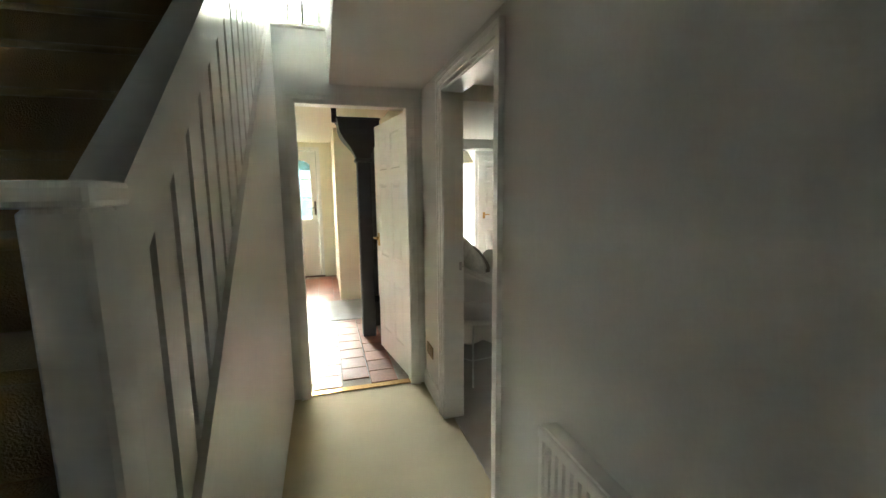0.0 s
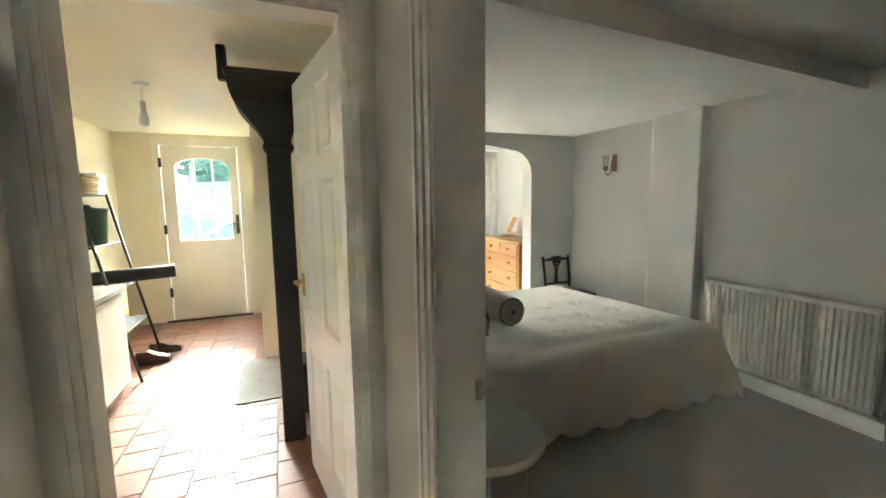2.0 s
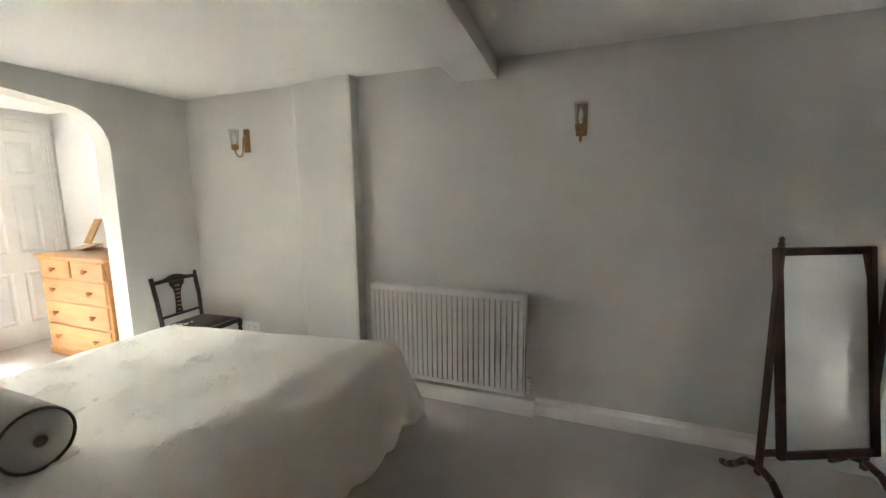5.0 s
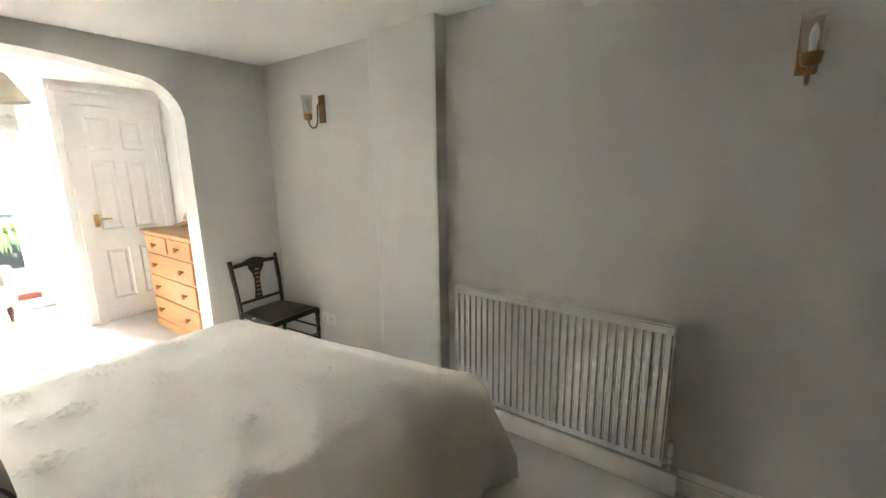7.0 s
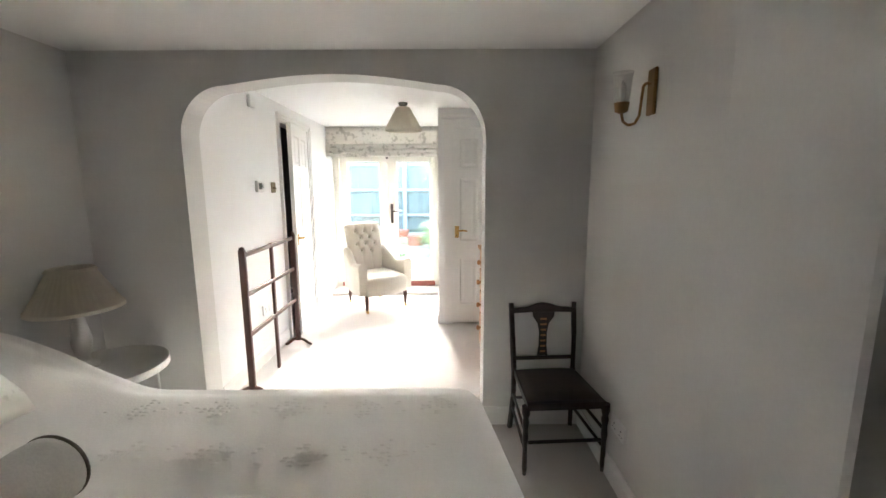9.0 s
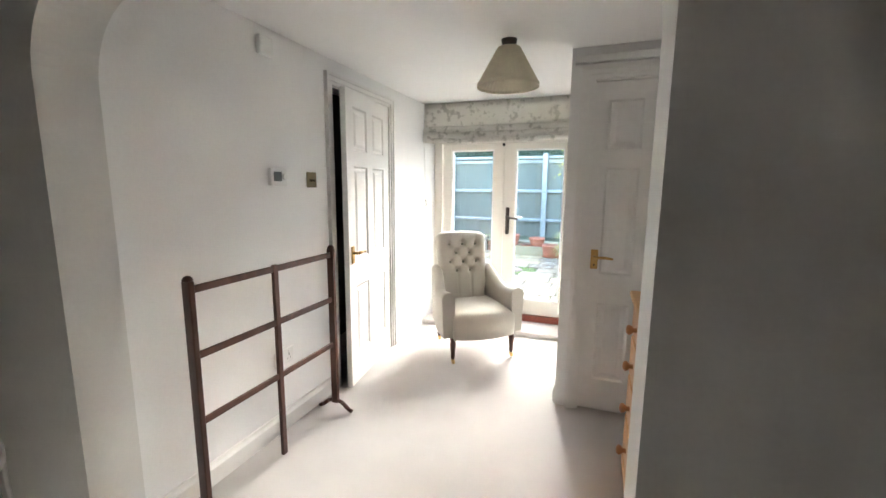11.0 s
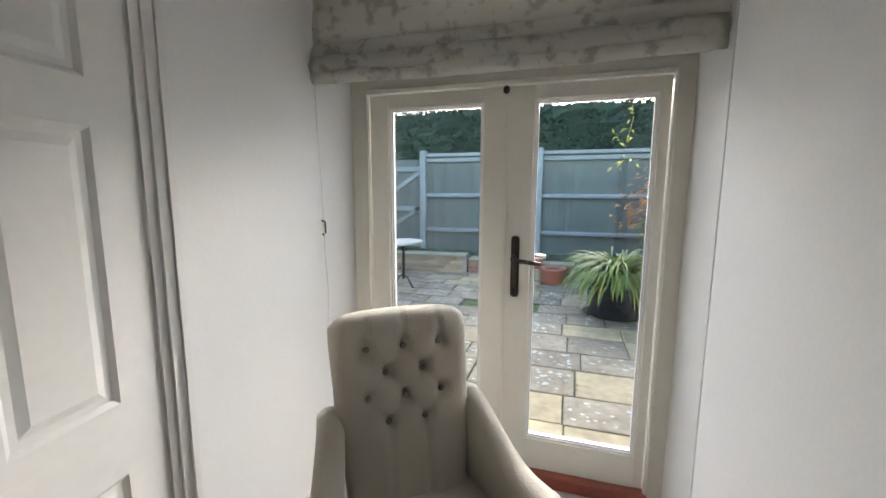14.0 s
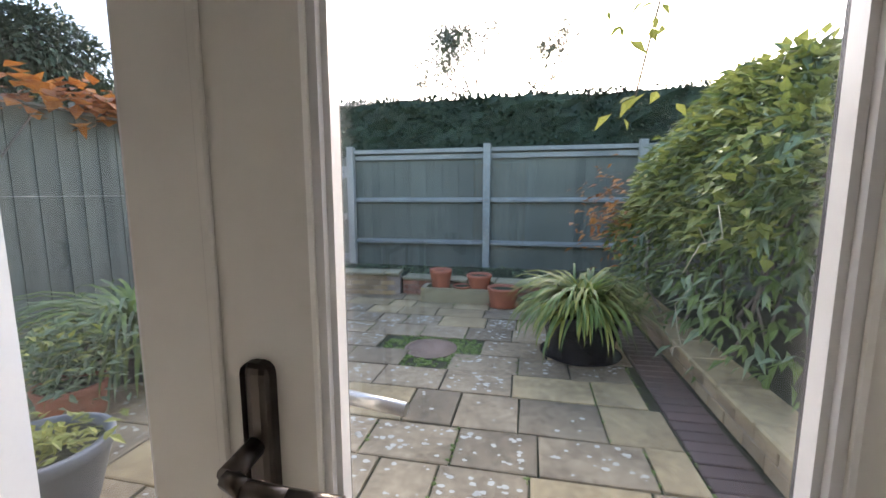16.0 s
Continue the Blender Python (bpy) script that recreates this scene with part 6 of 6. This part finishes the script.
tb = thing("garden_table", "oblong pale stone table on black iron pedestals", "table", (-0.62, 11.62, GZ), 62)
out = []
for k in range(28):
    a = k * math.tau / 28
    out.append((0.85 * math.copysign(abs(math.cos(a)) ** 0.6, math.cos(a)), 0.32 * math.copysign(abs(math.sin(a)) ** 0.7, math.sin(a))))
part("tabletop", prism(out, "z", 0.69, 0.72), TABLE_STONE, tb)
for s in (-1, 1):
    b = tube((s * 0.55, 0, 0.12), (s * 0.55, 0, 0.69), 0.022)
    for t in (-1, 1):
        sweep([(s * 0.55, 0, 0.2), (s * 0.55, t * 0.1, 0.14), (s * 0.55, t * 0.19, 0.03), (s * 0.55, t * 0.24, 0.012)], 0.014, b)
        sweep([(s * 0.55, 0, 0.55), (s * 0.55, t * 0.1, 0.62), (s * 0.55, t * 0.2, 0.69)], 0.012, b)
    part("pedestal", b, BLACK_IRON, tb)
part("tie_bar", tube((-0.55, 0, 0.3), (0.55, 0, 0.3), 0.01), BLACK_IRON, tb)

# climbers and shrubs along the border
rng = random.Random(17)
climb = thing("climbing_shrub", "large billowing evergreen climber turning gold and red at its edge", "shrub", (4.05, 11.9, GZ + 0.17))


def hump(r, shrink=1.0):
    """A point on a leaning, lumpy mound, and its outward way."""
    while True:
        a, h = r.uniform(0, math.tau), r.random()
        z = 2.35 * h
        rad = (1.15 * math.sqrt(max(0.02, 1 - (h * 0.98) ** 3.2))) * shrink
        lump = 1 + 0.28 * noise.noise((math.cos(a) * 2.2, math.sin(a) * 2.2, h * 4))
        x, y = 0.8 * rad * lump * math.cos(a), 1.75 * rad * lump * math.sin(a)
        if h < 0.42 and r.random() < 0.9 - 0.9 * h:
            continue
        return (x + 0.22 * h, y, z + r.gauss(0, 0.05)), (math.cos(a), math.sin(a) * 0.7, 0.5 * h)


leaves("dark_foliage", leaf_cloud(8000, lambda r: hump(r, r.uniform(0.62, 0.97)), 0.14, rng, 0.6, 0.3), LEAF_DARK, climb)
leaves("blue_foliage", leaf_cloud(2600, lambda r: hump(r, r.uniform(0.85, 1.02)), 0.16, rng, 0.7, 0.26), LEAF_BLUE, climb, "long grey-green leaves")


def upper(r):
    while True:
        p, n = hump(r, r.uniform(0.92, 1.06))
        if p[2] > 1.3 or p[1] > 0.6 or (p[0] < -0.45 and p[2] > 0.9):
            return p, n


leaves("light_foliage", leaf_cloud(7500, upper, 0.1, rng, 0.2, 0.6), LEAF_LIGHT, climb, "fresh yellow-green leaves")


def rusty(r):
    return (-0.95 + r.gauss(0, 0.16), 0.75 + r.gauss(0, 0.3), 1.05 + r.gauss(0, 0.26)), (-1, -0.3, 0.2)


leaves("autumn_foliage", leaf_cloud(240, rusty, 0.1, rng, 0.3, 0.5), LEAF_RED, climb, "russet leaves")
bm = bmesh.new()
for k in range(9):
    x, y = rng.uniform(-0.5, 0.3), rng.uniform(-1.4, 1.2)
    pts = [(x, y, 0.0)]
    for j in range(1, 7):
        pts.append((pts[-1][0] + rng.gauss(0.02, 0.08), pts[-1][1] + rng.gauss(0, 0.1), j * 0.32))
    sweep(pts, 0.014, bm, 6)
part("stems", bm, BARK, climb)
bm = bmesh.new()
for k in range(26):
    (x, y, z), n = hump(rng, 1.0)
    pts = [(x, y, z)]
    for j in range(5):
        pts.append((pts[-1][0] - rng.uniform(0.0, 0.09), pts[-1][1] + rng.gauss(-0.05, 0.1), pts[-1][2] + rng.gauss(-0.06, 0.07)))
    sweep(pts, 0.003, bm, 4)
part("tendrils", bm, mat("pale_tendril", (0.4, 0.36, 0.24), 0.7, 0.2, 30, 4.0, 0.1), climb)
vine = thing("hanging_vine", "thin leafy vine trailing down from the eaves", "vine", (2.36, 8.45, 1.92))
part("stem", sweep([(0, 0, 0.5), (0.03, 0, 0.25), (-0.02, 0.02, 0.0), (0.01, 0.0, -0.22), (-0.03, 0, -0.42)], 0.0022, n=5), BARK, vine)
leaves("foliage", leaf_cloud(64, lambda r: ((r.gauss(-0.02, 0.035), r.gauss(0, 0.03), r.uniform(-0.45, 0.3)), (r.gauss(0, 1), r.gauss(0, 1), 0)), 0.036, rng, 0.5, 0.5), LEAF_LIGHT, vine)
part("eaves_tie", tube((0, 0, 0.5), (0.0, -0.16, 0.52), 0.003, n=5), BARK, vine)
creeper = thing("autumn_creeper", "orange and red creeper over the side fence top", "creeper", (-2.3, 11.3, GZ + 2.3))
leaves("foliage", leaf_cloud(260, lambda r: ((r.gauss(0.02, 0.12), r.gauss(0, 0.55), r.gauss(0.09, 0.1)), (0.8, -0.4, 0.2)), 0.17, rng, 0.3, 0.75), LEAF_RED, creeper)
part("stem", sweep([(0.05, -0.9, -0.5), (0.06, -0.6, -0.05), (0.03, -0.1, 0.05), (0.04, 0.5, 0.04), (0.03, 0.9, 0.02)], 0.009, n=6), BARK, creeper)
weeds = thing("bed_plants", "low grey-green plants in the raised bed", "plants", (0.3, 13.9, GZ + 0.24))
leaves("foliage", leaf_cloud(700, lambda r: ((r.uniform(-2.2, 2.2), r.gauss(0, 0.15), abs(r.gauss(0, 0.06))), (r.gauss(0, 1), r.gauss(0, 1), 0.8)), 0.06, rng), LEAF_BLUE, weeds)
cover = thing("drain_cover", "round rusted iron drain cover set in moss", "drain cover", (1.27, 11.38, GZ - 0.006))
part("rim", lathe([(0.235, 0), (0.255, 0.0), (0.255, 0.008), (0.235, 0.008)], n=36, caps=False), RUST, cover)
part("plate", lathe([(0.233, -0.004), (0.233, 0.006), (0.002, 0.008)], n=36), RUST, cover)

# ---- small pieces: slabs, edging bricks, tiles ----
rng = random.Random(29)
paving = thing("pavement_slabs", "uneven lichened grey and buff stone patio slabs", "paving", (0, 0, 0))
paving["kind"] = "structure"
bm_l, bm_m = bmesh.new(), bmesh.new()
y, row = 8.16, 0
while y < 13.35:
    d = rng.choice((0.34, 0.4, 0.46, 0.38))
    x = -2.26 + rng.uniform(-0.3, 0.0)
    while x < 3.06:
        w = min(rng.choice((0.34, 0.42, 0.48, 0.54, 0.6)), 3.08 - x)
        xa, xb = max(x, -2.26), x + w
        cx, cy = (xa + xb) / 2, y + d / 2
        near_cover = math.hypot(cx - 1.27, cy - 11.38) < 0.42
        if xb - xa > 0.08 and not near_cover:
            gold = rng.random() < (0.75 if y < 9.1 and 0.9 < cx < 2.2 else 0.45 if cx > 2.1 or y > 12.3 else 0.12)
            b = bmesh.new()
            j = [rng.uniform(0.003, 0.011) for _ in range(8)]
            corners = [(xa + j[0], y + j[1]), (xb - j[2], y + j[3]), (xb - j[4], y + d - j[5]), (xa + j[6], y + d - j[7])]
            up = rng.uniform(-0.004, 0.005)
            top = [b.verts.new((px, py, GZ + up + rng.uniform(-0.002, 0.002))) for px, py in corners]
            inner = [b.verts.new((px + (cx - px) * 0.05, py + (cy - py) * 0.05, GZ + up + 0.004)) for px, py in corners]
            low = [b.verts.new((px, py, GZ - 0.03)) for px, py in corners]
            b.faces.new(inner)
            for q in range(4):
                b.faces.new((top[q], top[(q + 1) % 4], inner[(q + 1) % 4], inner[q]))
                b.faces.new((low[q], low[(q + 1) % 4], top[(q + 1) % 4], top[q]))
            part("slab", b, GOLD_SLAB if gold else SLATE_SLAB, paving)
            # lichen spots, thin crusts on the grey slabs
            for _ in range(0 if gold else rng.choice((4, 12, 22, 34))):
                px, py, r = rng.uniform(xa + 0.04, xb - 0.04), rng.uniform(y + 0.04, y + d - 0.04), rng.uniform(0.004, 0.02)
                m = rng.randint(6, 9)
                ring = [bm_l.verts.new((px + 1.3 * r * rng.uniform(0.6, 1.2) * math.cos(q * math.tau / m), py + r * rng.uniform(0.6, 1.2) * math.sin(q * math.tau / m), GZ + up + 0.0062)) for q in range(m)]
                bm_l.faces.new(ring)
            # moss cushions along the joints
            if rng.random() < 0.5 and xb > 0.2:
                for _ in range(rng.randint(4, 14)):
                    px, py, r = xb + rng.gauss(0, 0.012), rng.uniform(y, y + d), rng.uniform(0.008, 0.018)
                    lathe([(r, 0), (r * 0.8, r * 0.4), (0.001, r * 0.55)], (px, py, GZ - 0.004), 6, bm_m, caps=False)
        x += w
    y += d
    row += 1
for _ in range(420):
    a, r = rng.uniform(0, math.tau), rng.uniform(0.25, 0.5)
    px, py, s = 1.27 + r * math.cos(a), 11.38 + r * math.sin(a), rng.uniform(0.012, 0.03)
    lathe([(s, 0), (s * 0.8, s * 0.35), (0.001, s * 0.5)], (px, py, GZ - 0.01), 6, bm_m, caps=False)
tagged(part("lichen", bm_l, LICHEN, paving, "white lichen crusts"), kind="stuff")
tagged(part("moss", bm_m, MOSS, paving, "green moss in the joints"), kind="stuff")
edging = thing("pavement_edging", "row of dark bricks along the side border", "paving", (0, 0, 0))
edging["kind"] = "structure"
base = mesh_of("brick", box(0, 0, 0, 0.29, 0.1, 0.05, bev=0.006), DARK_BRICK)
for k in range(46):
    o = new("brick", base)
    o.parent, o.location = edging, (3.095 + rng.uniform(-0.004, 0.004), 8.2 + k * 0.112, GZ - 0.046 + rng.uniform(-0.003, 0.003))
tiles = thing("floor_tiles", "worn terracotta quarry floor tiles", "floor tiles", (0, 0, 0))
tiles["kind"] = "structure"
T = 0.205
tile = mesh_of("tile", box(0, 0, 0, T - 0.006, T - 0.006, 0.012, bev=0.002), QUARRY)
for i in range(10):
    for j in range(20):
        x, y = -1.53 + i * T, 2.33 + j * T + (T / 2 if i % 2 else 0)
        if x + T > 0.5 or y + T > 6.48:
            continue
        o = new("tile", tile)
        o.parent, o.location = tiles, (x, y, -0.0125 + rng.uniform(-0.0006, 0.0006))
